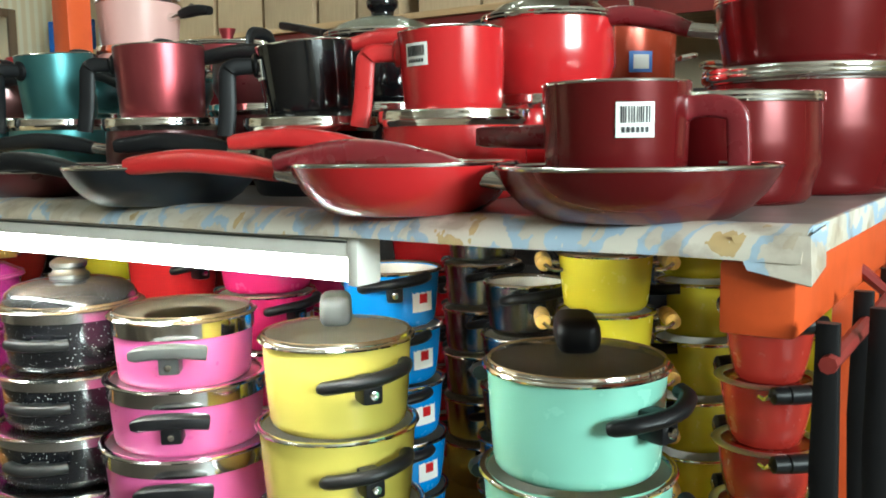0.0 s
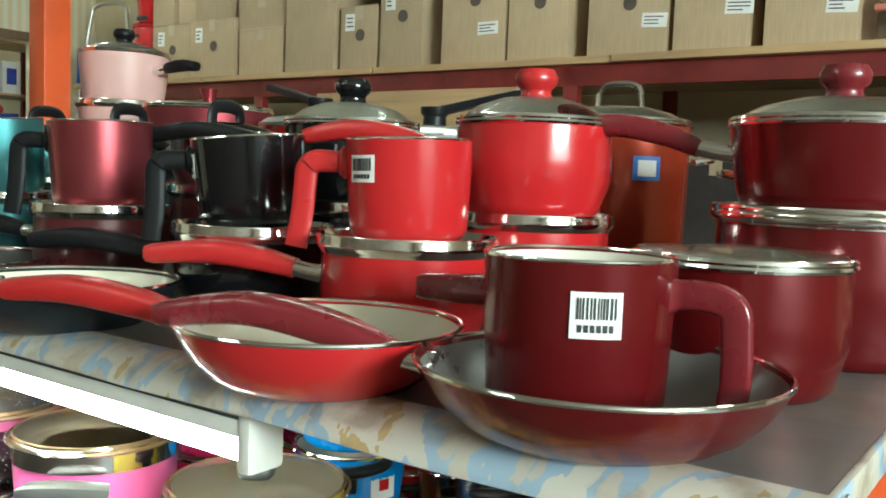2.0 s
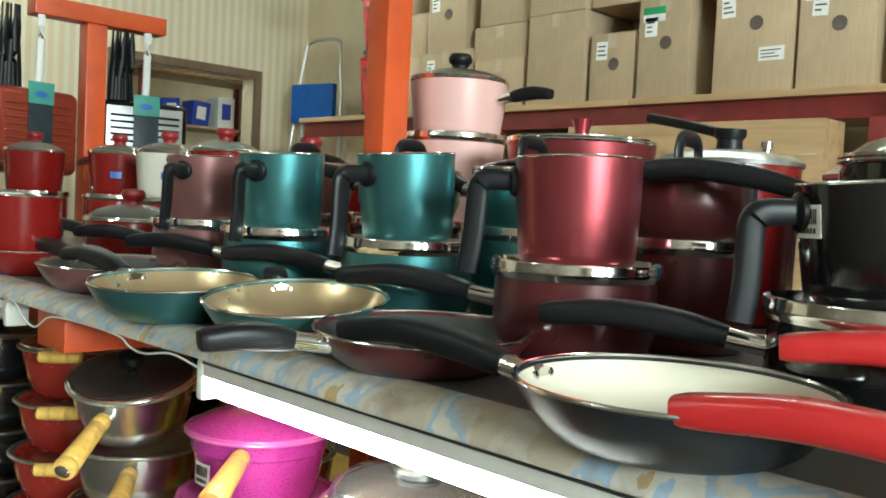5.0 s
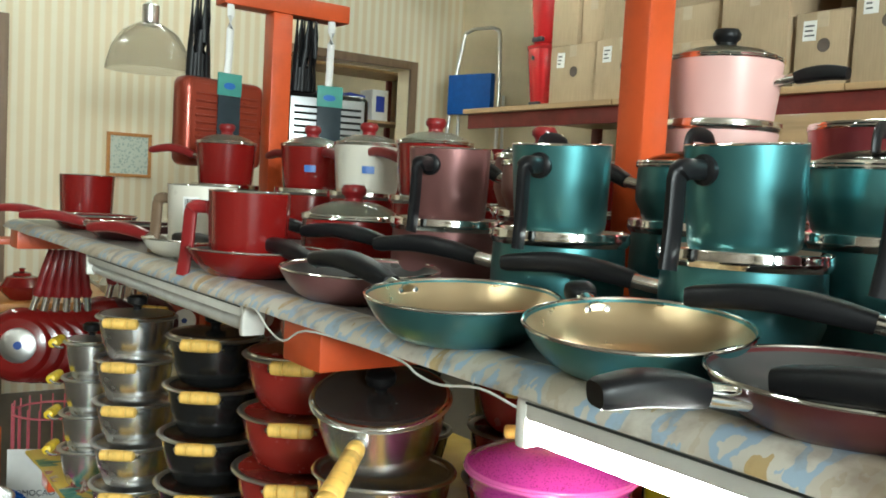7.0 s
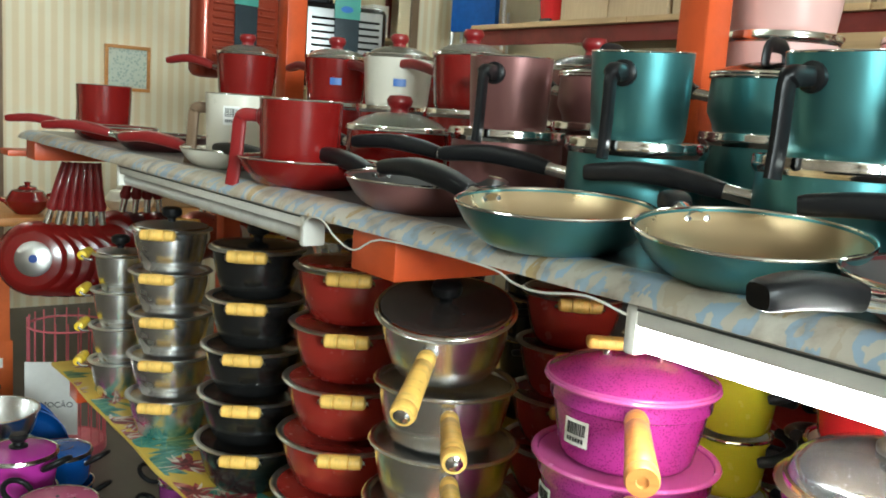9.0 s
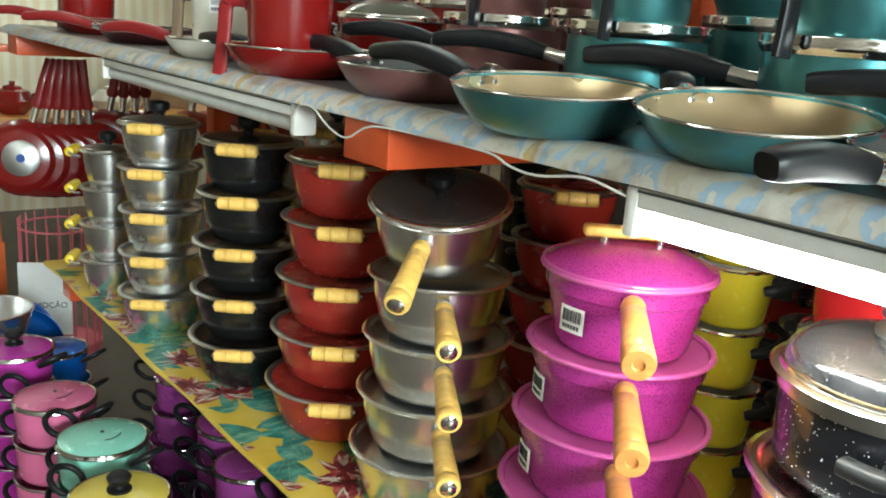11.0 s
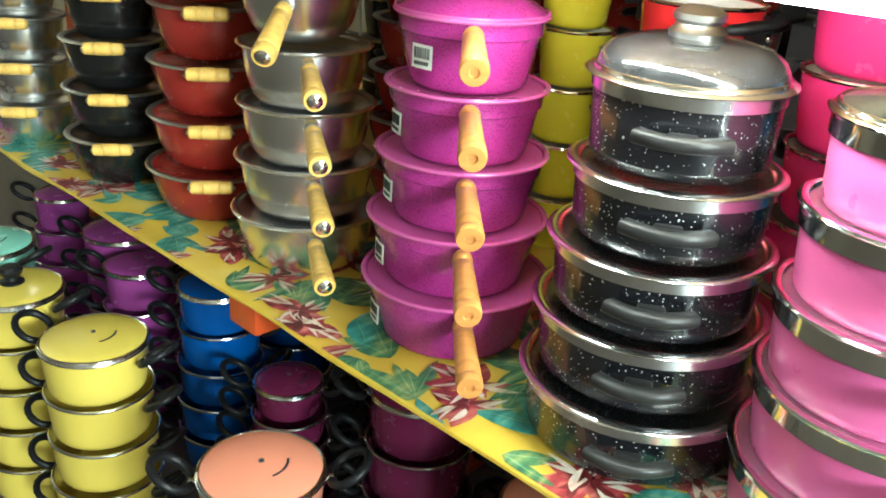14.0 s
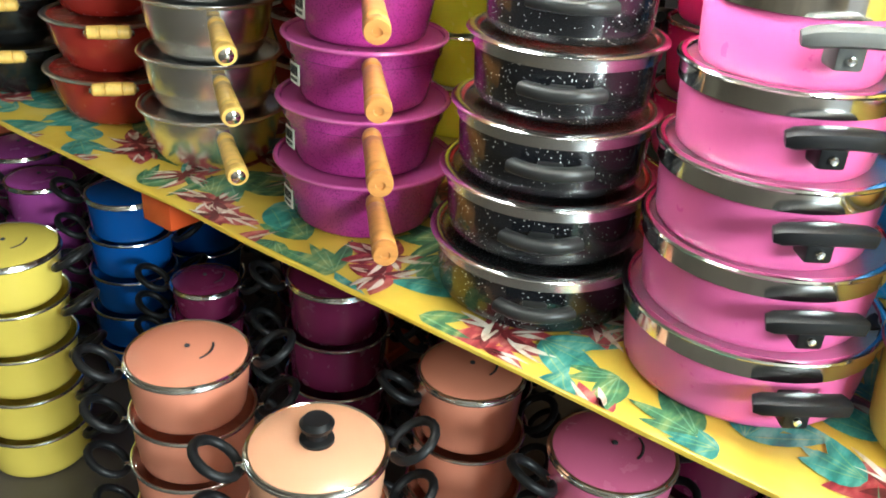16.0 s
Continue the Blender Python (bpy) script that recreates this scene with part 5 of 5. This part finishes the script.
carton(-2.50, -2.26, 3.20, RZ + 0.401, 0.36, tags=1)
carton(-1.86, -1.58, 3.20, RZ + 0.401, 0.36, tags=2, head="red")
carton(-1.565, -1.28, 3.22, RZ + 0.341, 0.34, tags=2, head="red")
carton(-1.25, -0.96, 3.20, RZ + 0.421, 0.34, tags=1)
carton(-0.93, -0.62, 3.20, RZ + 0.401, 0.34, tags=1)
# smaller boxes on the left bay
carton(-3.50, -3.19, 3.22, RZ, 0.235, logo=False, tags=0)
carton(-3.53, -3.20, 3.24, RZ + 0.236, 0.16, logo=False, tags=0)
carton(-3.88, -3.53, 3.22, RZ, 0.30, tags=1)
carton(-3.85, -3.585, 3.23, RZ + 0.301, 0.33, tags=1)
carton(-4.03, -3.87, 3.26, RZ + 0.301, 0.22, tags=0, logo=False)
carton(-4.22, -3.90, 3.24, RZ, 0.30, tags=1, head="")
carton(-4.22, -4.04, 3.24, RZ + 0.301, 0.34, tags=0, logo=False)
carton(-3.50, -3.18, 3.24, RZ + 0.397, 0.30, tags=1)
for x in (0.55, 0.9, 1.25):
    carton(x, x + 0.31, 3.2, RZ, 0.42, tags=2)


def bin_red(x, y, z):
    t = thing("plastic_bin", "glossy red plastic pedal bin stacked on the rack", "bin", pose(x, y, z), "red bins")
    part("body", lathe([(0, 0), (0.085, 0), (0.09, 0.01), (0.12, 0.30), (0.118, 0.31), (0, 0.31)], 32), RED, t)
    part("lid", lathe([(0.122, 0.311), (0.124, 0.325), (0.11, 0.335), (0, 0.337), (0, 0.311)], 32), RED, t)
    part("pedal", box(-0.04, -0.10, 0.01, 0.04, -0.07, 0.035, 0.006), INK, t)
    part("badge", lathe([(0, 0), (0.012, 0), (0.012, 0.002), (0, 0.003)], 16), INK, t, "small dark badge", pose(0, -0.117, 0.26, 95, 0, 0))
    return t


for z in (RZ, RZ + 0.338):
    bin_red(-4.36, 3.36, z)


def crate_box(x0, x1, y, z, color, label):
    t = thing("plastic_box", label, "plastic box", pose((x0 + x1) / 2, y, z))
    w = (x1 - x0) / 2
    part("tub", box(-w, 0, 0, w, 0.3, 0.10, 0.012), glass_mat((0.85, 0.75, 0.72), 0.25), t)
    part("lid", box(-w - 0.008, -0.008, 0.101, w + 0.008, 0.308, 0.122, 0.006), color, t)
    return t


SALM = plastic((0.62, 0.22, 0.16), 0.4, "salmon_plastic")
for k in range(4):
    crate_box(-0.60, -0.25, 3.22, RZ + k * 0.123, SALM, "clear plastic storage box with salmon lid")
    crate_box(-0.20, 0.15, 3.22, RZ + k * 0.123, SALM, "clear plastic storage box with salmon lid")

# on the shelf below: wooden crate sides; near-black boxes stand in for the shade
t = thing("wooden_crate", "long low pale wooden crate on the rack", "crate")
for args in ((-2.75, 3.00, 1.00, -1.72, 3.02, 1.655), (-2.75, 3.022, 1.0, -2.73, 3.16, 1.655), (-1.74, 3.022, 1.0, -1.72, 3.16, 1.655)):
    part("side", box(*args, 0.003), PINE, t)
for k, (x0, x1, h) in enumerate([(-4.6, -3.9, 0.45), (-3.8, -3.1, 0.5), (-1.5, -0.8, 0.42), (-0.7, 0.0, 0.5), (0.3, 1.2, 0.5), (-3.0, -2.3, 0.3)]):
    carton(x0, x1, 3.45, 1.0, h, 0.5, logo=False, tags=0, mat=SHADE_FILL, dark=True)
# more shade-coloured boxes, down on the floor
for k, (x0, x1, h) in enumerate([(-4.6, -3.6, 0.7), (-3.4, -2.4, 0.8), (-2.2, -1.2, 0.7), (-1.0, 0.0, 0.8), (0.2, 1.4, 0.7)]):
    carton(x0, x1, 3.35, 0.0, h, 0.6, logo=False, tags=0, mat=SHADE_FILL, dark=True)

# ---- step ladder ----
t = thing("step_ladder", "folding aluminium step ladder with a blue top step", "ladder", pose(-5.80, 3.93, 0, 0, 0, 14))
rail = curve_pts([(-0.28, -0.12, 0), (-0.225, 0.05, 1.7), (-0.165, 0.11, 2.36), (-0.12, 0.12, 2.46), (0.0, 0.122, 2.475), (0.12, 0.12, 2.46), (0.165, 0.11, 2.36), (0.225, 0.05, 1.7), (0.28, -0.12, 0)], 48)
part("rail", sweep(rail, [(0.013, 0.013)], 10, up=(0, 1, 0)), ALU, t)
part("step", box(-0.19, -0.02, 1.86, 0.19, 0.03, 2.14, 0.008), plastic((0.02, 0.13, 0.50), 0.45, "blue_plastic"), t, "blue plastic step folded up", pose(0, 0.02, 0))
for s in (-1, 1):
    part("rear_leg", sweep([(s * 0.2, 0.14, 2.0), (s * 0.21, 0.19, 0)], [(0.011, 0.011)], 10), ALU, t)
for k, z in enumerate((0.45, 0.85, 1.25)):
    part("tread", box(-0.2, -0.06 + z * 0.06, z, 0.2, 0.02 + z * 0.06, z + 0.02, 0.004), ALU, t)

# ---- hanging grill pans on the orange bar ----
def grill_pan(y, z, mat, inner, label, x=-3.50, yaw=0.0):
    t = thing("grill_pan", label, "grill pan", pose(x, y, z, 0, 0, yaw))
    w, h, d = 0.152, 0.138, 0.085
    bm = box(-d, -w, -h, 0, w, h, 0.035, seg=4)
    part("body", bm, mat, t)
    part("tray", box(-0.004, -w + 0.022, -h + 0.022, 0.0015, w - 0.022, h - 0.022, 0.0012), inner, t)
    for k in range(9):
        zz = -h + 0.046 + k * 0.022
        part("rib", sweep([(0.003, -w + 0.035, zz), (0.003, w - 0.035, zz)], [(0.004, 0.004)], 8), mat, t)
    part("sleeve", box(0.004, -0.04, -h + 0.005, 0.009, 0.045, h - 0.05, 0.0015), plastic((0.03, 0.045, 0.055), 0.4, "dark_card"), t, "dark printed card sleeve")
    part("sleeve_top", box(0.003, -0.042, h - 0.05, 0.010, 0.047, h + 0.02, 0.0015), plastic((0.10, 0.36, 0.30), 0.4, "green_card"), t, "green card header")
    part("sleeve_logo", lathe([(0, 0), (0.018, 0), (0.018, 0.001), (0, 0.001)], 16), plastic((0.05, 0.18, 0.55), 0.4, "blue_print"), t, "blue oval print", pose(0.010, 0, h - 0.02, 0, 90, 0) @ Matrix.Diagonal((0.6, 1.2, 1, 1)))
    part("handle", sweep(curve_pts([(-0.01, 0.0, h), (0.0, 0.0, h + 0.06), (0.002, 0.0, h + 0.20), (0.0, 0.0, h + 0.235)], 10), [(0.011, 0.007), (0.013, 0.008)], 10), LABEL, t, "pale handle sleeve")
    return t


COPPER = enamel((0.30, 0.045, 0.022), 0.3, 0.4, key="copper_red_coating")
grill_pan(1.215, 1.487, COPPER, COPPER, "copper red square grill pan hanging by its handle", yaw=14)
grill_pan(1.575, 1.487, INKY, metal((0.35, 0.36, 0.36), 0.4, "grey_ribbed"), "black square grill pan hanging by its handle", yaw=-12)
# bunches of dark spatulas on the bar
for y, n in ((1.15, 5), (1.52, 6)):
    t = thing("utensil_bunch", "bunch of dark plastic kitchen tools hanging on the bar", "kitchen tools", pose(-3.545, y, 1.86))
    for k in range(n):
        dy = (k - n / 2) * 0.013
        part("tool", sweep(curve_pts([(-0.02 + 0.008 * (k % 2), dy, 0.03), (-0.02, dy * 1.1, -0.12), (-0.015, dy * 1.25, -0.26)], 8), [(0.006, 0.003), (0.006, 0.003), (0.011, 0.004)], 8), BLACK, t)

# ---- pendant lamp of clear plastic ----
SHADE_GLASS = glass_mat((0.80, 0.79, 0.77), 0.14)
SHADE_GLASS.node_tree.nodes["Principled BSDF"].inputs["IOR"].default_value = 1.45
t = thing("pendant_lamp", "clear bell-shaped pendant lamp shade", "pendant lamp", pose(-4.6, 1.315, 1.75))
part("shade", lathe([(0.175, 0), (0.172, 0.02), (0.155, 0.09), (0.115, 0.155), (0.06, 0.19), (0.035, 0.2), (0.033, 0.196), (0.058, 0.186), (0.112, 0.151), (0.151, 0.087), (0.168, 0.02), (0.172, 0)], 48), SHADE_GLASS, t)
part("cap", lathe([(0, 0.19), (0.036, 0.19), (0.036, 0.27), (0.02, 0.28), (0, 0.28)], 24), ALU, t)
part("flex", sweep([(0, 0, 0.28), (0, 0, ZC - 1.75)], [(0.004, 0.004)], 8), WHITEP, t)

# ---- picture on the papered wall ----
t = thing("wall_picture", "small framed patterned print on the papered wall", "picture", pose(XL, 1.78, 1.43))
def mosaic_print():
    m, nt, b = nodes_of("patterned_print")
    tc = nt.nodes.new("ShaderNodeTexCoord")
    v = nt.nodes.new("ShaderNodeTexVoronoi")
    v.inputs["Scale"].default_value = 60.0
    nt.links.new(tc.outputs["Object"], v.inputs["Vector"])
    nt.links.new(ramp_node(nt, v.outputs["Distance"], [(0.2, (0.30, 0.40, 0.36)), (0.5, (0.55, 0.60, 0.52))]), b.inputs["Base Color"])
    return m
part("print", box(0.003, -0.115, -0.115, 0.012, 0.115, 0.115), mosaic_print(), t)
for a in ((-0.135, -0.135, 0.135, -0.115), (-0.135, 0.115, 0.135, 0.135)):
    part("frame_side", box(0.001, a[0], a[1], 0.02, a[2], a[3], 0.002), LWOOD, t)
for a in ((-0.135, -0.115, -0.115, 0.115), (0.115, -0.115, 0.135, 0.115)):
    part("frame_side", box(0.001, a[0], a[1], 0.02, a[2], a[3], 0.002), LWOOD, t)

# ---- room behind the second opening: shelf of goods ----
t = thing("book_shelf", "dark red metal shelf with packages in the next room", "shelf", pose(-6.95, 3.45, 0))
for y in (-1.2, -0.25, 0.8):
    part("upright", box(-0.02, y - 0.02, 0, 0.02, y + 0.02, 2.3), FRAME_RED, t)
    part("upright", box(-0.42, y - 0.02, 0, -0.38, y + 0.02, 2.3), FRAME_RED, t)
for z in (0.5, 1.0, 1.42, 1.85, 2.25):
    part("shelf_board", box(-0.42, -1.22, z - 0.02, 0.02, 0.82, z, 0.002), PINE, t)
BLUEBOX = plastic((0.05, 0.08, 0.42), 0.4, "blue_package")
for k in range(16):
    z = (1.42, 1.85)[k % 2]
    y = 2.32 + (k // 2) * 0.235
    if abs(y - 3.2) < 0.1 or y > 4.15:
        continue
    hh = random.uniform(0.2, 0.3)
    b = thing("package", "blue and white printed package on a shelf" if k % 3 else "pale printed package on a shelf", "package", pose(-7.12, y, z, random.uniform(-14, 14) if k % 3 else 0, 0, 0), "packages on the shelf")
    part("carton", box(-0.1, -0.075, 0, 0.1, 0.075, hh, 0.003), BLUEBOX if k % 3 else LABEL, b)
    part("print_panel", box(0.1, -0.04, hh * 0.3, 0.102, 0.04, hh * 0.8), LABEL if k % 3 else BLUEBOX, b, "printed picture panel", None, True)

# ---- hanging pans and tools at the far end of the shelf ----
def hung_pan(x, y, z, r, mat, yaw, fan=0.0, label="dark red frying pan hanging by its handle"):
    t = thing("frying_pan", label, "frying pan", pose(x, y, z, fan, 0, 0) @ pose(0, 0, -r - 0.205, 0, 0, yaw) @ pose(0, 0, 0, 0, -90, 0) @ pose(0, 0, 0, 0, 0, 180), "hanging pans")
    part("body", lathe(wall_profile(r, 0.04, 0.72, "pan") + [(r - 0.003, 0.04)] + [(max(q - 0.003, 0), w + 0.003) for q, w in reversed(wall_profile(r, 0.04, 0.72, "pan"))], 40), mat, t)
    part("base_sticker", lathe([(0, -0.003), (r * 0.11, -0.003), (r * 0.11, -0.0016), (0, -0.0016)], 20), plastic((0.05, 0.10, 0.35), 0.4, "blue_print"), t, "round blue sticker")
    part("base_disc", lathe([(0, -0.0015), (r * 0.45, -0.0015), (r * 0.47, 0.0005), (0, 0.0005)], 32), ALU, t, "bare metal base")
    part("ferrule", sweep([(-r * 0.97, 0, 0.03), (-r - 0.045, 0, 0.03)], [(0.012, 0.009)], 10), BRIGHT, t)
    part("handle", sweep(curve_pts([(-r - 0.045, 0, 0.03), (-r - 0.12, 0, 0.02), (-r - 0.205, 0, 0.026)], 10), [(0.015, 0.011), (0.020, 0.013), (0.015, 0.010)], 10), CHERP, t)


for k in range(6):
    hung_pan(-3.925 + 0.008 * k, 0.80 + 0.017 * k, 1.05, 0.124, CHERRY, -25, -17 + 4.5 * k)
for k in range(4):
    hung_pan(-3.945 + 0.006 * k, 1.03 + 0.02 * k, 1.085, 0.105, WINE if k % 2 else CHERRY, -25, -12 + 6 * k)
for k in range(5):
    hung_pan(-3.928 + 0.003 * k, 1.30 + 0.055 * k, 1.085, 0.09, COPPER, -25, -8 + 4 * k, "orange-red frying pan hanging by its handle")
t = thing("hanging_rail", "orange flat rail at the shelf end", "rail")
part("bar", box(-3.99, 0.62, 1.07, -3.87, 1.75, 1.088, 0.003), ORANGE, t)
for y in (0.72, 1.15, 1.7):
    part("bracket", sweep([(-3.90, y, 1.08), (-3.68, y, 1.145)], [(0.008, 0.008)], 8), STEEL, t)

# wire basket with the offer board
t = thing("wire_basket", "pink wire basket with a white offer board", "basket", pose(-4.12, 0.86, 0, 0, 0, 5))
PINKW = plastic((0.62, 0.14, 0.18), 0.35, "pink_wire_coating")
for z in (0.03, 0.25, 0.46):
    part("hoop", ring(0.13, z, 0.004, 0.004, 32), PINKW, t)
for k in range(20):
    a = 2 * math.pi * k / 20
    part("wire", sweep([(0.13 * math.cos(a), 0.13 * math.sin(a), 0.03), (0.13 * math.cos(a), 0.13 * math.sin(a), 0.49)], [(0.0028, 0.0028)], 6), PINKW, t)
part("floor_disc", lathe([(0, 0.0), (0.135, 0.0), (0.135, 0.03), (0, 0.03)], 32), PINKW, t)
b = part("offer_board", box(0.137, -0.11, 0.10, 0.143, 0.06, 0.36, 0.001), LABEL, t, "white offer board with black lettering", pose(0, 0, 0, 0, 0, -30))
tx = bpy.data.curves.new("lettering", "FONT")
tx.body, tx.size, tx.extrude = "PROMOÇÃO", 0.028, 0.0004
tx.align_x = "CENTER"
tx.materials.append(INK)
o = new("lettering", tx)
o.parent = b
o.matrix_basis = pose(0.1445, -0.034, 0.20, 90, 0, 90)

# aluminium bowls and blue pans on the floor by the table end
for k, (x, y, r) in enumerate([(-3.42, 0.49, 0.115)]):
    for j in range(4):
        t = thing("mixing_bowl", "polished aluminium mixing bowl in a stack on the floor", "bowl", pose(x, y, 0.002 + 0.105 * j), "bowl stack")
        vessel(t, r, 0.1, 0.75, "bowl", TIN, TIN, 40)
        part("rim", ring(r, 0.1, 0.004, 0.003, 40), TIN, t)
for k in range(3):
    t = thing("frying_pan", "royal blue frying pan leaning against the table", "frying pan", pose(-3.62 + 0.05 * k, 0.60, 0.25, 0, 0, -20) @ pose(0, 0, 0, 0, 70, 0), "blue pans")
    part("body", lathe(wall_profile(0.115, 0.045, 0.8, "pan") + [(0.112, 0.045)] + [(max(q - 0.003, 0), w + 0.003) for q, w in reversed(wall_profile(0.115, 0.045, 0.8, "pan"))], 40), NAVY, t)

# orange cartons stacked on the floor under the far display table
ORANGE_CARD = paint((0.62, 0.13, 0.03), 0.5, "orange_carton_print", 14.0, 0.85)
for j in range(2):
    t = thing("product_carton", "glossy orange product carton with a pale round print", "carton", pose(-4.86, 0.62, 0.26 * j, 0, 0, 4 - 5 * j), "orange cartons")
    part("carton", box(-0.16, -0.2, 0.0005, 0.16, 0.17, 0.2585, 0.004), ORANGE_CARD, t)
    part("print_mark", lathe([(0, 0), (0.022, 0), (0.022, 0.001), (0, 0.001)], 20), DISC, t, "dark round printed mark", pose(0.16, 0.10, 0.07, 0, 90, 0))
    part("print_band", box(0.16, -0.05, 0.15, 0.1612, 0.13, 0.19), LABEL, t, "pale printed oval band", None, True)

# far display table with a red teapot and boxes
t = thing("wooden_table", "light wooden display table near the papered wall", "table", pose(-5.3, 1.25, 0))
part("tabletop", box(-0.4, -0.75, 0.70, 0.4, 0.75, 0.735, 0.004), LWOOD, t)
for x in (-0.36, 0.32):
    for y in (-0.7, 0.64):
        part("leg", box(x, y, 0, x + 0.05, y + 0.06, 0.70, 0.004), LWOOD, t)
def teapot(x, y, z, mat, label):
    t = thing("teapot", label, "teapot", pose(x, y, z))
    part("body", lathe([(0, 0), (0.05, 0), (0.085, 0.035), (0.09, 0.06), (0.065, 0.10), (0.03, 0.11), (0, 0.11)], 28), mat, t)
    part("lid", lathe([(0.04, 0.108), (0.035, 0.118), (0.01, 0.125), (0.014, 0.138), (0, 0.142)], 20), mat, t)
    part("spout", sweep(curve_pts([(0, -0.08, 0.05), (0, -0.12, 0.07), (0, -0.14, 0.10)], 8), [(0.016, 0.016), (0.009, 0.009)], 10), mat, t)
    part("handle", sweep(curve_pts([(0, 0.08, 0.08), (0, 0.13, 0.08), (0, 0.12, 0.03), (0, 0.08, 0.03)], 12), [(0.008, 0.008)], 8), mat, t)
teapot(-5.05, 0.93, 0.735, CHERRY, "cherry red teapot on the wooden table")
teapot(-5.05, 1.35, 0.735, IVORY, "ivory lidded jar on the wooden table")
carton(-5.5, -5.2, 1.5, 0.735, 0.22, 0.3, logo=False, tags=0)

# black kitchen tools hanging at the near end of the shelf
t = thing("tool_rail", "dark red rail below the shelf end", "rail")
part("bar", sweep([(-0.105, 0.60, 1.075), (-0.105, 1.6, 1.075)], [(0.006, 0.006)], 8), FRAME_RED, t)
for y in (0.9, 1.35):
    part("bracket", sweep([(-0.105, y, 1.075), (-0.135, y, 1.10)], [(0.006, 0.006)], 8), FRAME_RED, t)
for k in range(7):
    y = 0.615 + 0.072 * k
    t = thing("spatula", "black plastic kitchen tool in clear wrapping hanging on the rail", "kitchen tool", pose(-0.108 + 0.022 * (k % 2), y, 1.09, 0, 0, 0), "hanging tools")
    part("handle", sweep([(0, 0, 0.01), (0, 0, -0.09), (0.002, 0, -0.18)], [(0.0075, 0.005), (0.0095, 0.006), (0.0085, 0.005)], 12, up=(0, 1, 0), square=0.45), BLACK, t)
    part("neck", sweep([(0.002, 0, -0.18), (0.004, 0, -0.25)], [(0.006, 0.004)], 8, up=(0, 1, 0)), BRIGHT, t)
    part("blade", box(-0.002, -0.03, -0.34, 0.006, 0.03, -0.25, 0.003), CHERP if k % 2 else BLACK, t)
